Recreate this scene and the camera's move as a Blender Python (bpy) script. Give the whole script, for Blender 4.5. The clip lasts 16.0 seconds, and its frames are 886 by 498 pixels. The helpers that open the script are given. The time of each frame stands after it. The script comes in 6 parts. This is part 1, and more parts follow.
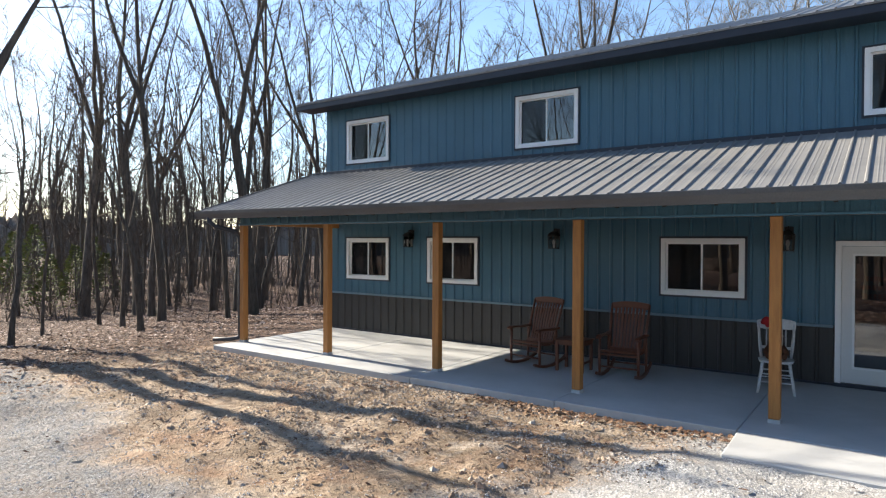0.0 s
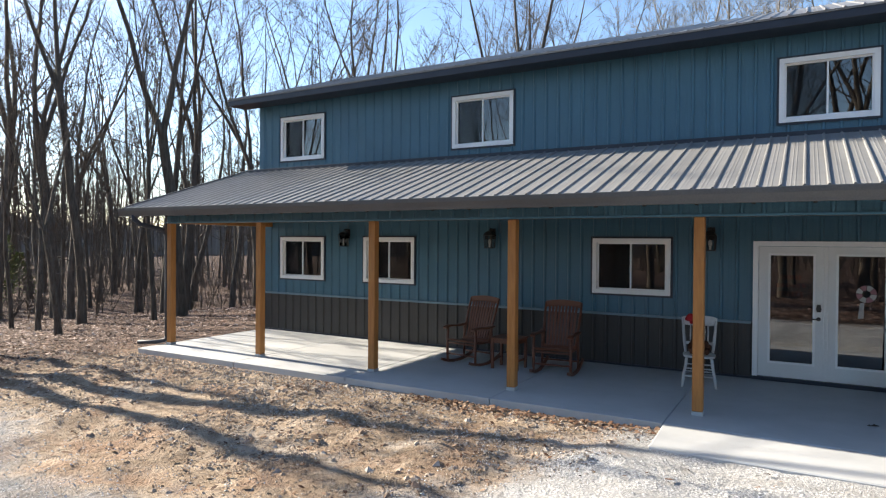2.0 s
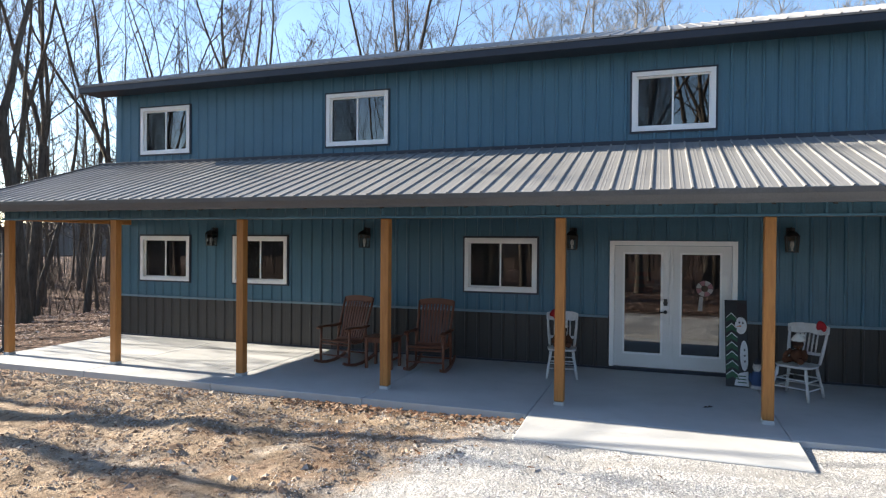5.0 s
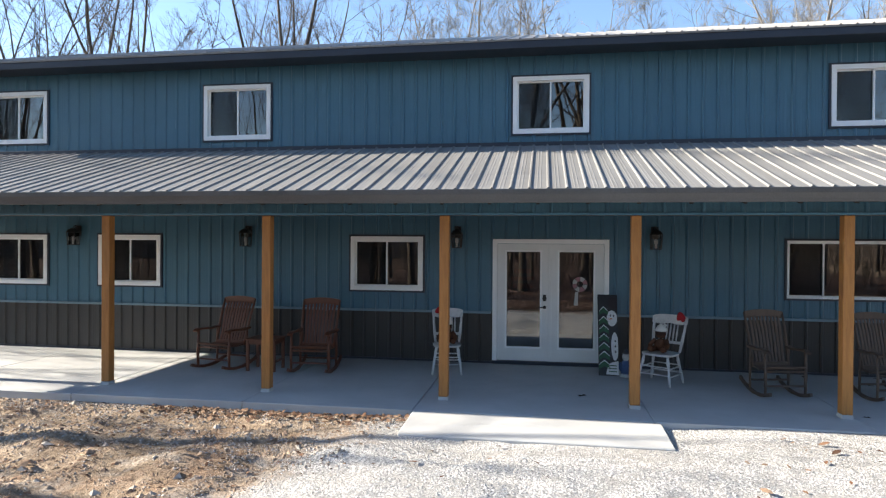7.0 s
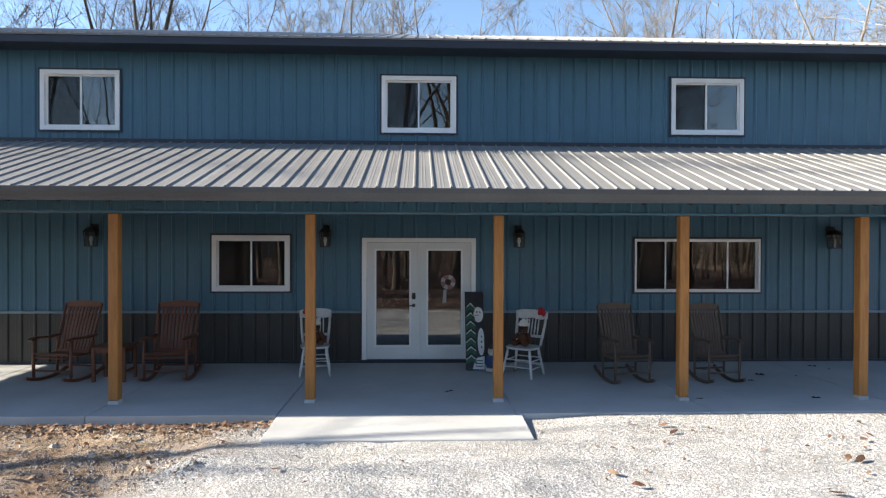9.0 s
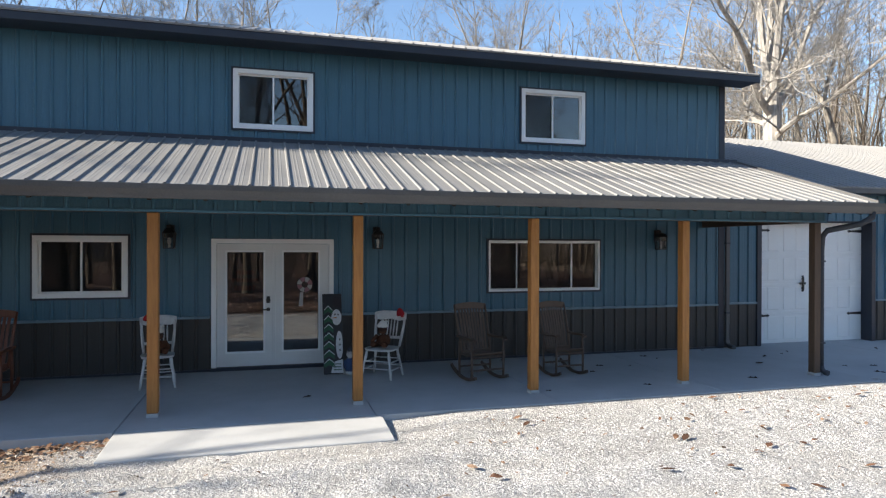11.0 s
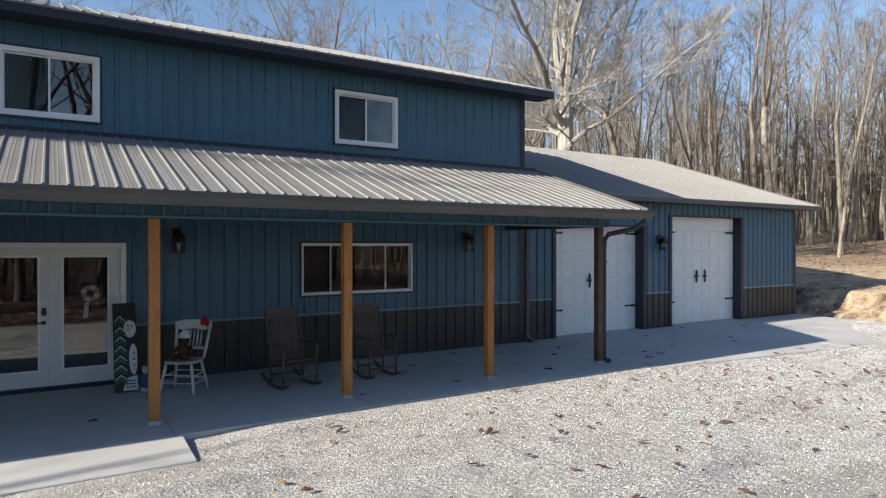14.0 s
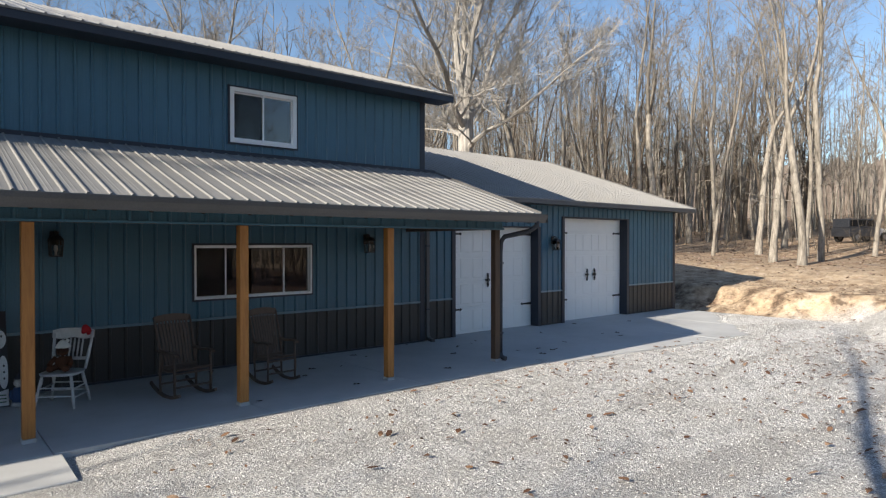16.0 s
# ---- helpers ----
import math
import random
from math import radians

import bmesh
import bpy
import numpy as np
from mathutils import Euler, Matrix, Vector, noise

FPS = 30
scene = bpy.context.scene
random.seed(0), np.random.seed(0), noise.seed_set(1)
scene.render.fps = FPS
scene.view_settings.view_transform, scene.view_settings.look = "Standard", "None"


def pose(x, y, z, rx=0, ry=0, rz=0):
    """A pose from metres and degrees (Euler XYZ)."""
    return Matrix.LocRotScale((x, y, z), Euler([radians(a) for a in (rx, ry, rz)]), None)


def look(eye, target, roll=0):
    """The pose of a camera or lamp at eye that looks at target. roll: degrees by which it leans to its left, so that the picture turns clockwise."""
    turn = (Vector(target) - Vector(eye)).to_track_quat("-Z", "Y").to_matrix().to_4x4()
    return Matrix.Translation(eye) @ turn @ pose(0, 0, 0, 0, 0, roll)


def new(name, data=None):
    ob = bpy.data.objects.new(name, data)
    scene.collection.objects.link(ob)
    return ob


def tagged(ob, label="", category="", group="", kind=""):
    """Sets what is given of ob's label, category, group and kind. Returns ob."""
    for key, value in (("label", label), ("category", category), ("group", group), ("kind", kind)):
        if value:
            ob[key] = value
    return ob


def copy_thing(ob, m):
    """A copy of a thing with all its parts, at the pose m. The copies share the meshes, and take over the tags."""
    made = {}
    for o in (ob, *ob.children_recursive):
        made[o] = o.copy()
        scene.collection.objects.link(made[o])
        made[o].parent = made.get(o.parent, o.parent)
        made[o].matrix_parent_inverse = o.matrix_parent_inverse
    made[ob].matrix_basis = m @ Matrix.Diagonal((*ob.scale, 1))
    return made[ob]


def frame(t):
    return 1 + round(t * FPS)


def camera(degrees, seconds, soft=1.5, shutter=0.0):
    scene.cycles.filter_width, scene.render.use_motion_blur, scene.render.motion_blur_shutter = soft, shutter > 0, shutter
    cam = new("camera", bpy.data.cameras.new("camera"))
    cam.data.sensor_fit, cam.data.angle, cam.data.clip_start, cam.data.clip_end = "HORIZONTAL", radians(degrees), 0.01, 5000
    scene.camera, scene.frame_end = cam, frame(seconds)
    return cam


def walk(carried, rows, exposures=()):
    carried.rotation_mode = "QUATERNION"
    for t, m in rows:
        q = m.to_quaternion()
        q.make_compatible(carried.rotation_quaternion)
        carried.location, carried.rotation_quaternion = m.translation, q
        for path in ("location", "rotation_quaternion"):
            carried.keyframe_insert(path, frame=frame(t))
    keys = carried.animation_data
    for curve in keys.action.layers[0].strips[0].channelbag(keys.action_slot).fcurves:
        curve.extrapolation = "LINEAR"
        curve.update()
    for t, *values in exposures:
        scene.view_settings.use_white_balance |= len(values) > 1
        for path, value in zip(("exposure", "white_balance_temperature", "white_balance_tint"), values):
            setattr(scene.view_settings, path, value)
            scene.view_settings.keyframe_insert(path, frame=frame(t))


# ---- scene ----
# seconds, stops, white balance
EXPOSURES = [(0.0, 1.64, 6600, 10), (3.5, 1.76, 6600, 10), (7.0, 1.81, 6550, 10), (9.0, 1.73, 6550, 10), (11.5, 1.45, 6480, 10), (12.5, 1.25, 6520, 10), (16.0, 0.95, 6600, 10)]
cam = camera(70.20, 16.0, 1.25)
# seconds, eye, yaw to the left from +y, pitch up, roll
ROWS = [
    (0.0, 0.699, -10.962, 2.107, 35.59, -0.66, 0.24),
    (0.5, 0.694, -10.954, 2.107, 34.46, -0.69, 0.25),
    (1.0, 0.695, -10.945, 2.093, 32.94, -0.65, 0.35),
    (1.5, 0.699, -10.932, 2.080, 31.44, -0.59, 0.39),
    (2.0, 0.695, -10.943, 2.091, 29.86, -0.61, 0.43),
    (2.5, 0.699, -10.966, 2.102, 28.20, -0.64, 0.50),
    (3.0, 0.742, -10.937, 2.087, 26.76, -0.58, 0.52),
    (3.5, 0.770, -10.906, 2.089, 25.15, -0.60, 0.50),
    (6.0, 0.826, -10.908, 2.067, 14.22, -0.42, 0.46),
    (6.5, 0.847, -10.908, 2.048, 11.66, -0.37, 0.43),
    (7.0, 0.864, -10.897, 2.039, 9.07, -0.38, 0.40),
    (7.5, 0.891, -10.890, 2.038, 6.51, -0.42, 0.33),
    (8.0, 0.910, -10.881, 2.053, 3.62, -0.52, 0.24),
    (8.5, 0.938, -10.858, 2.032, 0.73, -0.40, 0.20),
    (9.0, 0.971, -10.866, 2.050, -2.19, -0.49, 0.18),
    (11.5, 0.916, -10.801, 2.025, -18.90, -0.17, 0.14),
    (12.0, 0.945, -10.797, 2.047, -22.56, -0.21, 0.09),
    (12.5, 0.974, -10.793, 2.062, -25.77, -0.23, 0.05),
    (13.0, 0.985, -10.804, 2.083, -27.81, -0.27, 0.04),
    (13.5, 0.995, -10.820, 2.104, -29.55, -0.34, -0.01),
    (14.0, 0.993, -10.791, 2.105, -31.78, -0.33, -0.00),
    (14.5, 1.002, -10.813, 2.126, -33.89, -0.36, 0.02),
    (15.0, 0.997, -10.847, 2.174, -36.06, -0.58, 0.00),
    (15.5, 0.984, -10.877, 2.192, -38.32, -0.62, -0.03),
    (16.0, 0.970, -10.893, 2.197, -40.62, -0.61, -0.00),
]


def stand(x, y, z, yaw, pitch, roll):
    a, b = radians(yaw), radians(pitch)
    ahead = Vector((-math.sin(a) * math.cos(b), math.cos(a) * math.cos(b), math.sin(b)))
    return look((x, y, z), Vector((x, y, z)) + ahead, roll)


walk(cam, [(t, stand(*row)) for t, *row in ROWS], EXPOSURES)

# ---- world and sun ----
SUN_WAY = Vector((2.1, -0.03, -1.0)).normalized()  # the way the light travels
world = bpy.data.worlds.new("sky")
scene.world = world
world.use_nodes = True
wn = world.node_tree.nodes
sky = wn.new("ShaderNodeTexSky")
sky.sky_type = "NISHITA"
sky.sun_disc = False
sky.sun_elevation = math.asin(-SUN_WAY.z)
sky.sun_rotation = math.atan2(-SUN_WAY.x, -SUN_WAY.y)
sky.air_density, sky.dust_density, sky.ozone_density = 1.0, 0.40, 2.8
wn["Background"].inputs["Strength"].default_value = 0.088
world.node_tree.links.new(sky.outputs[0], wn["Background"].inputs["Color"])
sun = new("sun", bpy.data.lights.new("sun", "SUN"))
sun.data.energy, sun.data.angle, sun.data.color = 5.0, radians(0.53), (1.0, 0.90, 0.75)
sun.matrix_world = look((-60, 0, 30), Vector((-60, 0, 30)) + SUN_WAY)

# ---- materials ----


class Shade:
    """A small builder of node materials on object coordinates."""

    def __init__(self, name, rough=0.6, metal=0.0, spec=0.5):
        self.m = bpy.data.materials.new(name)
        self.m.use_nodes = True
        self.t = self.m.node_tree
        self.b = self.t.nodes["Principled BSDF"]
        self.b.inputs["Roughness"].default_value = rough
        self.b.inputs["Metallic"].default_value = metal
        self.b.inputs["Specular IOR Level"].default_value = spec
        self.co = self.node("ShaderNodeTexCoord").outputs["Object"]

    def node(self, kind, **sets):
        n = self.t.nodes.new(kind)
        for k, v in sets.items():
            n.inputs[k].default_value = v
        return n

    def link(self, a, b):
        self.t.links.new(a, b)

    def scaled(self, s):
        n = self.node("ShaderNodeMapping")
        n.inputs["Scale"].default_value = s if isinstance(s, tuple) else (s, s, s)
        self.link(self.co, n.inputs["Vector"])
        return n.outputs[0]

    def noise(self, scale=5.0, detail=4.0, rough=0.55, stretch=(1, 1, 1), dist=0.0):
        n = self.node("ShaderNodeTexNoise", Scale=scale, Detail=detail, Roughness=rough, Distortion=dist)
        self.link(self.scaled(stretch), n.inputs["Vector"])
        return n.outputs["Fac"]

    def ramp(self, fac, *stops):
        n = self.node("ShaderNodeValToRGB")
        e = n.color_ramp.elements
        while len(e) < len(stops):
            e.new(0.5)
        for s, (p, c) in zip(e, stops):
            s.position = p
            s.color = (c, c, c, 1) if isinstance(c, (int, float)) else (*c, 1)
        self.link(fac, n.inputs[0])
        return n.outputs[0]

    def mix(self, fac, a, b, mode="MIX"):
        n = self.t.nodes.new("ShaderNodeMix")
        n.data_type, n.blend_type = "RGBA", mode
        for sock, v in ((n.inputs[0], fac), (n.inputs[6], a), (n.inputs[7], b)):
            if isinstance(v, (int, float)):
                sock.default_value = v
            elif isinstance(v, tuple):
                sock.default_value = (*v, 1)
            else:
                self.link(v, sock)
        return n.outputs[2]

    def math(self, op, a, b=0.0):
        n = self.t.nodes.new("ShaderNodeMath")
        n.operation = op
        for sock, v in ((n.inputs[0], a), (n.inputs[1], b)):
            if isinstance(v, (int, float)):
                sock.default_value = v
            else:
                self.link(v, sock)
        return n.outputs[0]

    def color(self, c):
        if isinstance(c, tuple):
            self.b.inputs["Base Color"].default_value = (*c, 1)
        else:
            self.link(c, self.b.inputs["Base Color"])
        return self

    def rough(self, r):
        self.link(r, self.b.inputs["Roughness"])
        return self

    def bump(self, h, strength=0.3, distance=0.01):
        n = self.node("ShaderNodeBump", Strength=strength, Distance=distance)
        self.link(h, n.inputs["Height"])
        self.link(n.outputs[0], self.b.inputs["Normal"])
        return self


def tint(c, k):
    return tuple(min(1.0, v * k) for v in c)


def painted(name, c, rough=0.4, vary=0.12, metal=0.0, scale=1.3, spec=0.5):
    s = Shade(name, rough, metal, spec)
    big = s.noise(scale, 5, 0.6)
    fine = s.noise(60, 3, 0.6)
    col = s.mix(s.ramp(big, (0.3, 0.0), (0.7, 1.0)), tint(c, 1 - vary), tint(c, 1 + vary))
    col = s.mix(0.12, col, s.ramp(fine, (0.35, 0.0), (0.65, 1.0)), "OVERLAY")
    s.color(col)
    s.rough(s.ramp(fine, (0.2, max(0.02, rough - 0.08)), (0.8, min(1, rough + 0.08))))
    s.bump(big, 0.15, 0.01)
    return s.m


def wooden(name, c, dark, rough=0.6, stretch=(9, 9, 0.7), knots=False):
    s = Shade(name, rough)
    grain = s.noise(4.0, 6, 0.65, stretch, 0.6)
    big = s.noise(1.2, 3, 0.5)
    oi = s.node("ShaderNodeObjectInfo")
    col = s.mix(s.ramp(grain, (0.3, 0.0), (0.7, 1.0)), dark, c)
    col = s.mix(s.math("MULTIPLY", big, 0.35), col, tint(c, 1.25))
    col = s.mix(s.math("MULTIPLY", oi.outputs["Random"], 0.3), col, dark)
    if knots:
        v = s.node("ShaderNodeTexVoronoi", Scale=2.3)
        s.link(s.scaled((1.6, 1.6, 0.8)), v.inputs["Vector"])
        col = s.mix(s.ramp(v.outputs["Distance"], (0.02, 1.0), (0.06, 0.0)), col, tint(dark, 0.35))
    s.color(col)
    s.bump(grain, 0.25, 0.004)
    return s.m


def glassy(name, tone=(0.75, 0.8, 0.8), depth=1.66):
    m = bpy.data.materials.new(name)
    m.use_nodes = True
    t = m.node_tree
    t.nodes.remove(t.nodes["Principled BSDF"])
    tr = t.nodes.new("ShaderNodeBsdfTransparent")
    tr.inputs[0].default_value = (*tone, 1)
    gl = t.nodes.new("ShaderNodeBsdfGlossy")
    gl.inputs["Roughness"].default_value = 0.012
    fr = t.nodes.new("ShaderNodeFresnel")
    fr.inputs["IOR"].default_value = depth
    mx = t.nodes.new("ShaderNodeMixShader")
    no = t.nodes.new("ShaderNodeTexNoise")
    no.inputs["Scale"].default_value = 1.7
    tc = t.nodes.new("ShaderNodeTexCoord")
    bu = t.nodes.new("ShaderNodeBump")
    bu.inputs["Strength"].default_value, bu.inputs["Distance"].default_value = 0.03, 0.01
    t.links.new(tc.outputs["Object"], no.inputs["Vector"])
    t.links.new(no.outputs["Fac"], bu.inputs["Height"])
    t.links.new(bu.outputs[0], gl.inputs["Normal"])
    t.links.new(fr.outputs[0], mx.inputs[0])
    t.links.new(tr.outputs[0], mx.inputs[1])
    t.links.new(gl.outputs[0], mx.inputs[2])
    t.links.new(mx.outputs[0], t.nodes["Material Output"].inputs[0])
    return m


M_TEAL = painted("teal_siding_paint", (0.054, 0.144, 0.208), 0.36, 0.07)
M_CHAR = painted("charcoal_siding_paint", (0.040, 0.037, 0.035), 0.45, 0.14)
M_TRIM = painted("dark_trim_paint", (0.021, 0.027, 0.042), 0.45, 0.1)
M_FLASH = painted("blue_flashing_paint", (0.16, 0.25, 0.30), 0.4, 0.1)
M_GUTTER = painted("gutter_paint", (0.095, 0.094, 0.094), 0.45, 0.12)
M_PIPE = painted("downspout_paint", (0.048, 0.052, 0.062), 0.6, 0.12, spec=0.3)
M_WHITE = painted("white_vinyl", (0.86, 0.86, 0.855), 0.4, 0.03)
M_DOOR = painted("white_door_paint", (0.72, 0.72, 0.71), 0.45, 0.05)
M_GARAGE = painted("bright_white_door_paint", (0.86, 0.86, 0.84), 0.4, 0.03)
M_CHAIRWHITE = painted("chipped_white_paint", (0.56, 0.56, 0.555), 0.5, 0.10, scale=9)
M_BLACK = painted("black_metal", (0.012, 0.012, 0.013), 0.4, 0.2)
# M_INNER: near-black tone standing in for shade indoors and among the rafters
M_INNER = painted("dim_interior_tone", (0.045, 0.042, 0.038), 0.9, 0.1)
M_GLASS = glassy("window_glass", (0.40, 0.42, 0.42), 2.3)
M_LAMPGLASS = glassy("seeded_glass", (0.85, 0.86, 0.84))
M_POST = wooden("cedar_stained_post", (0.46, 0.205, 0.052), (0.24, 0.092, 0.02), 0.6, (9, 9, 0.7), True)
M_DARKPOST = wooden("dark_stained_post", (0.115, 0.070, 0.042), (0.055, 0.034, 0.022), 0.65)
M_REDWOOD = wooden("red_brown_chair_wood", (0.17, 0.055, 0.024), (0.085, 0.027, 0.013), 0.45)
M_GREYWOOD = wooden("grey_brown_chair_wood", (0.125, 0.084, 0.060), (0.055, 0.037, 0.028), 0.6)


def metal_roof():
    s = Shade("roof_panel_metal", 0.44, 0.0, 0.25)
    streak = s.noise(2.6, 6, 0.65, (2.2, 0.10, 0.10))
    big = s.noise(0.5, 5, 0.65)
    across = s.noise(3.0, 4, 0.6, (0.25, 1.6, 1.6))
    c = (0.228, 0.228, 0.227)
    col = s.mix(s.ramp(streak, (0.3, 0.0), (0.7, 1.0)), tint(c, 0.84), tint(c, 1.14))
    col = s.mix(s.ramp(big, (0.45, 0.0), (0.75, 0.5)), col, (0.223, 0.217, 0.203))
    col = s.mix(s.ramp(across, (0.5, 0.0), (0.75, 0.35)), col, tint(c, 0.72))
    s.color(col)
    s.rough(s.ramp(streak, (0.2, 0.36), (0.8, 0.55)))
    s.bump(s.math("ADD", streak, big), 0.12, 0.01)
    return s.m


M_ROOF = metal_roof()


def concrete():
    s = Shade("broom_finished_concrete", 0.75)
    big = s.noise(0.55, 5, 0.6)
    mid = s.noise(4, 5, 0.65)
    broom = s.noise(40, 2, 0.5, (1, 0.04, 1))
    c = (0.432, 0.443, 0.450)
    col = s.mix(s.ramp(big, (0.3, 0.0), (0.7, 1.0)), tint(c, 0.86), tint(c, 1.1))
    col = s.mix(s.ramp(mid, (0.5, 0.0), (0.8, 0.35)), col, tint(c, 0.75))
    s.color(col)
    s.bump(s.math("ADD", broom, s.math("MULTIPLY", mid, 0.5)), 0.2, 0.004)
    return s.m


M_CONC = concrete()


def bark(name, a, b):
    s = Shade(name, 0.9, 0.0, 0.2)
    ridge = s.noise(7, 6, 0.7, (1.6, 1.6, 0.25), 0.4)
    lich = s.noise(1.3, 4, 0.6)
    oi = s.node("ShaderNodeObjectInfo")
    col = s.mix(s.ramp(ridge, (0.35, 0.0), (0.65, 1.0)), a, b)
    col = s.mix(s.ramp(lich, (0.5, 0.0), (0.75, 0.4)), col, tint(b, 1.35))
    col = s.mix(s.math("MULTIPLY", oi.outputs["Random"], 0.35), col, tint(a, 0.8))
    s.color(col)
    s.bump(ridge, 0.7, 0.03)
    return s.m


M_BARK = bark("grey_brown_bark", (0.052, 0.042, 0.034), (0.165, 0.138, 0.112))
# Lighter copy of the bark; the sunlit look is put into its colour.
M_PALE = bark("lightened_bark", (0.105, 0.094, 0.081), (0.375, 0.345, 0.305))
M_OAKBARK = bark("whitish_bark", (0.22, 0.208, 0.192), (0.52, 0.495, 0.465))


def ground_mix():
    """Leaf litter, bare dirt and crushed gravel on one sheet, laid out by place."""
    s = Shade("ground_of_litter_dirt_and_gravel", 0.95, 0.0, 0.2)
    sep = s.node("ShaderNodeSeparateXYZ")
    s.link(s.co, sep.inputs[0])
    x, y = sep.outputs[0], sep.outputs[1]
    warp = s.math("SUBTRACT", s.noise(0.35, 6, 0.65), 0.5)
    warp2 = s.math("SUBTRACT", s.noise(1.7, 5, 0.7), 0.5)
    w = s.math("ADD", s.math("MULTIPLY", warp, 3.0), s.math("MULTIPLY", warp2, 1.4))

    def soft(v, lo, hi):
        n = s.node("ShaderNodeMapRange")
        n.inputs[1].default_value, n.inputs[2].default_value = lo, hi
        n.interpolation_type = "SMOOTHSTEP"
        s.link(v, n.inputs[0])
        return n.outputs[0]

    # litter
    v1 = s.node("ShaderNodeTexVoronoi", Scale=16.0)
    s.link(s.scaled(1.0), v1.inputs["Vector"])
    litter = s.ramp(v1.outputs["Color"], (0.1, (0.020, 0.012, 0.009)), (0.55, (0.066, 0.036, 0.026)), (0.85, (0.23, 0.15, 0.112)))
    # tan litter to the right, brightened in colour for the strong sun there
    litter = s.mix(s.math("MULTIPLY", soft(x, 22.0, 27.0), 0.88), litter, s.ramp(s.noise(2.5, 6, 0.7), (0.35, (0.15, 0.098, 0.06)), (0.5, (0.34, 0.25, 0.17)), (0.68, (0.56, 0.45, 0.33))))
    litter = s.mix(s.ramp(s.noise(0.8, 4, 0.6), (0.5, 0.0), (0.75, 0.45)), litter, (0.058, 0.036, 0.025))
    # dirt
    dn = s.noise(3.0, 8, 0.7)
    dirt = s.ramp(dn, (0.3, (0.15, 0.106, 0.072)), (0.5, (0.305, 0.232, 0.162)), (0.66, (0.46, 0.37, 0.28)))
    dirt = s.mix(s.ramp(s.noise(0.9, 5, 0.65, dist=0.6), (0.50, 0.0), (0.64, 0.55)), dirt, (0.27, 0.158, 0.10))
    lumps = s.noise(11.0, 6, 0.75)
    # hollows between the lumps painted dark, as their shadows would be
    dirt = s.mix(s.ramp(lumps, (0.32, 0.85), (0.48, 0.0)), dirt, (0.055, 0.032, 0.021))
    pebble = s.node("ShaderNodeTexVoronoi", Scale=34.0)
    s.link(s.scaled(1.0), pebble.inputs["Vector"])
    dirt = s.mix(s.ramp(s.noise(1.1, 4, 0.7), (0.55, 0.0), (0.63, 0.5)), dirt, s.ramp(pebble.outputs["Color"], (0.2, 0.10), (0.5, (0.19, 0.178, 0.165)), (0.85, (0.36, 0.345, 0.325))))
    # gravel
    gv = s.node("ShaderNodeTexVoronoi", Scale=52.0)
    s.link(s.scaled(1.0), gv.inputs["Vector"])
    gravel = s.ramp(gv.outputs["Color"], (0.1, 0.43), (0.5, (0.575, 0.572, 0.565)), (0.9, (0.66, 0.657, 0.65)))
    # gravel whitened towards the right: strong sunlight put into its colour
    sun_lift = s.math("MULTIPLY", soft(x, 5.0, 13.0), 0.85)
    gravel = s.mix(sun_lift, gravel, s.ramp(gv.outputs["Color"], (0.1, 0.56), (0.5, (0.70, 0.698, 0.692)), (0.9, (0.78, 0.778, 0.772))))
    # gaps between stones darkened, painting in the shade there
    gravel = s.mix(s.ramp(gv.outputs["Distance"], (0.38, 0.0), (0.70, 0.75)), gravel, (0.20, 0.20, 0.20))
    gravel = s.mix(s.ramp(s.noise(0.6, 5, 0.65), (0.5, 0.0), (0.66, 0.7)), gravel, (0.37, 0.36, 0.342))
    gravel = s.mix(s.ramp(s.noise(3.2, 6, 0.7), (0.50, 0.0), (0.62, 0.75)), gravel, (0.30, 0.297, 0.292))
    # darker streaks along x imitate soft tree-limb shadows on the gravel
    gravel = s.mix(s.ramp(s.noise(1.0, 5, 0.65, (0.18, 1.5, 1)), (0.50, 0.0), (0.62, 0.6)), gravel, (0.31, 0.303, 0.292))
    right = soft(s.math("ADD", s.math("ADD", x, s.math("MULTIPLY", y, -0.35)), w), -0.55, 0.35)
    drive = soft(s.math("ADD", s.math("SUBTRACT", s.math("MULTIPLY", y, -1.0), s.math("MULTIPLY", x, 0.17)), w), 8.0, 9.0)
    far_right = soft(s.math("ADD", s.math("ADD", x, s.math("MULTIPLY", y, 0.25)), s.math("ADD", s.math("MULTIPLY", w, 0.4), s.math("MULTIPLY", s.math("MAXIMUM", s.math("SUBTRACT", -5.2, y), 0.0), 1.3))), 19.9, 20.7)
    gravel = s.mix(s.math("MULTIPLY", drive, s.math("SUBTRACT", 0.85, s.math("MULTIPLY", right, 0.85))), gravel, s.ramp(gv.outputs["Color"], (0.1, 0.08), (0.5, (0.155, 0.158, 0.165)), (0.9, (0.285, 0.288, 0.296))))
    g = s.math("MULTIPLY", s.math("MAXIMUM", right, s.math("MULTIPLY", drive, s.ramp(s.noise(2.0, 6, 0.7), (0.35, 0.6), (0.6, 1.0)))), s.math("SUBTRACT", 1.0, far_right))
    g = s.math("MULTIPLY", g, soft(s.math("ADD", y, w), 0.5 + 40, -20.0 + 18))
    g = s.math("MULTIPLY", g, soft(s.math("ADD", y, w), -10.2, -9.2))
    g = s.math("MULTIPLY", g, soft(s.math("ADD", x, w), -26.0, -23.0))
    left_l = soft(s.math("SUBTRACT", s.math("ADD", x, w), s.math("MULTIPLY", y, 0.15)), -11.0, -9.4)
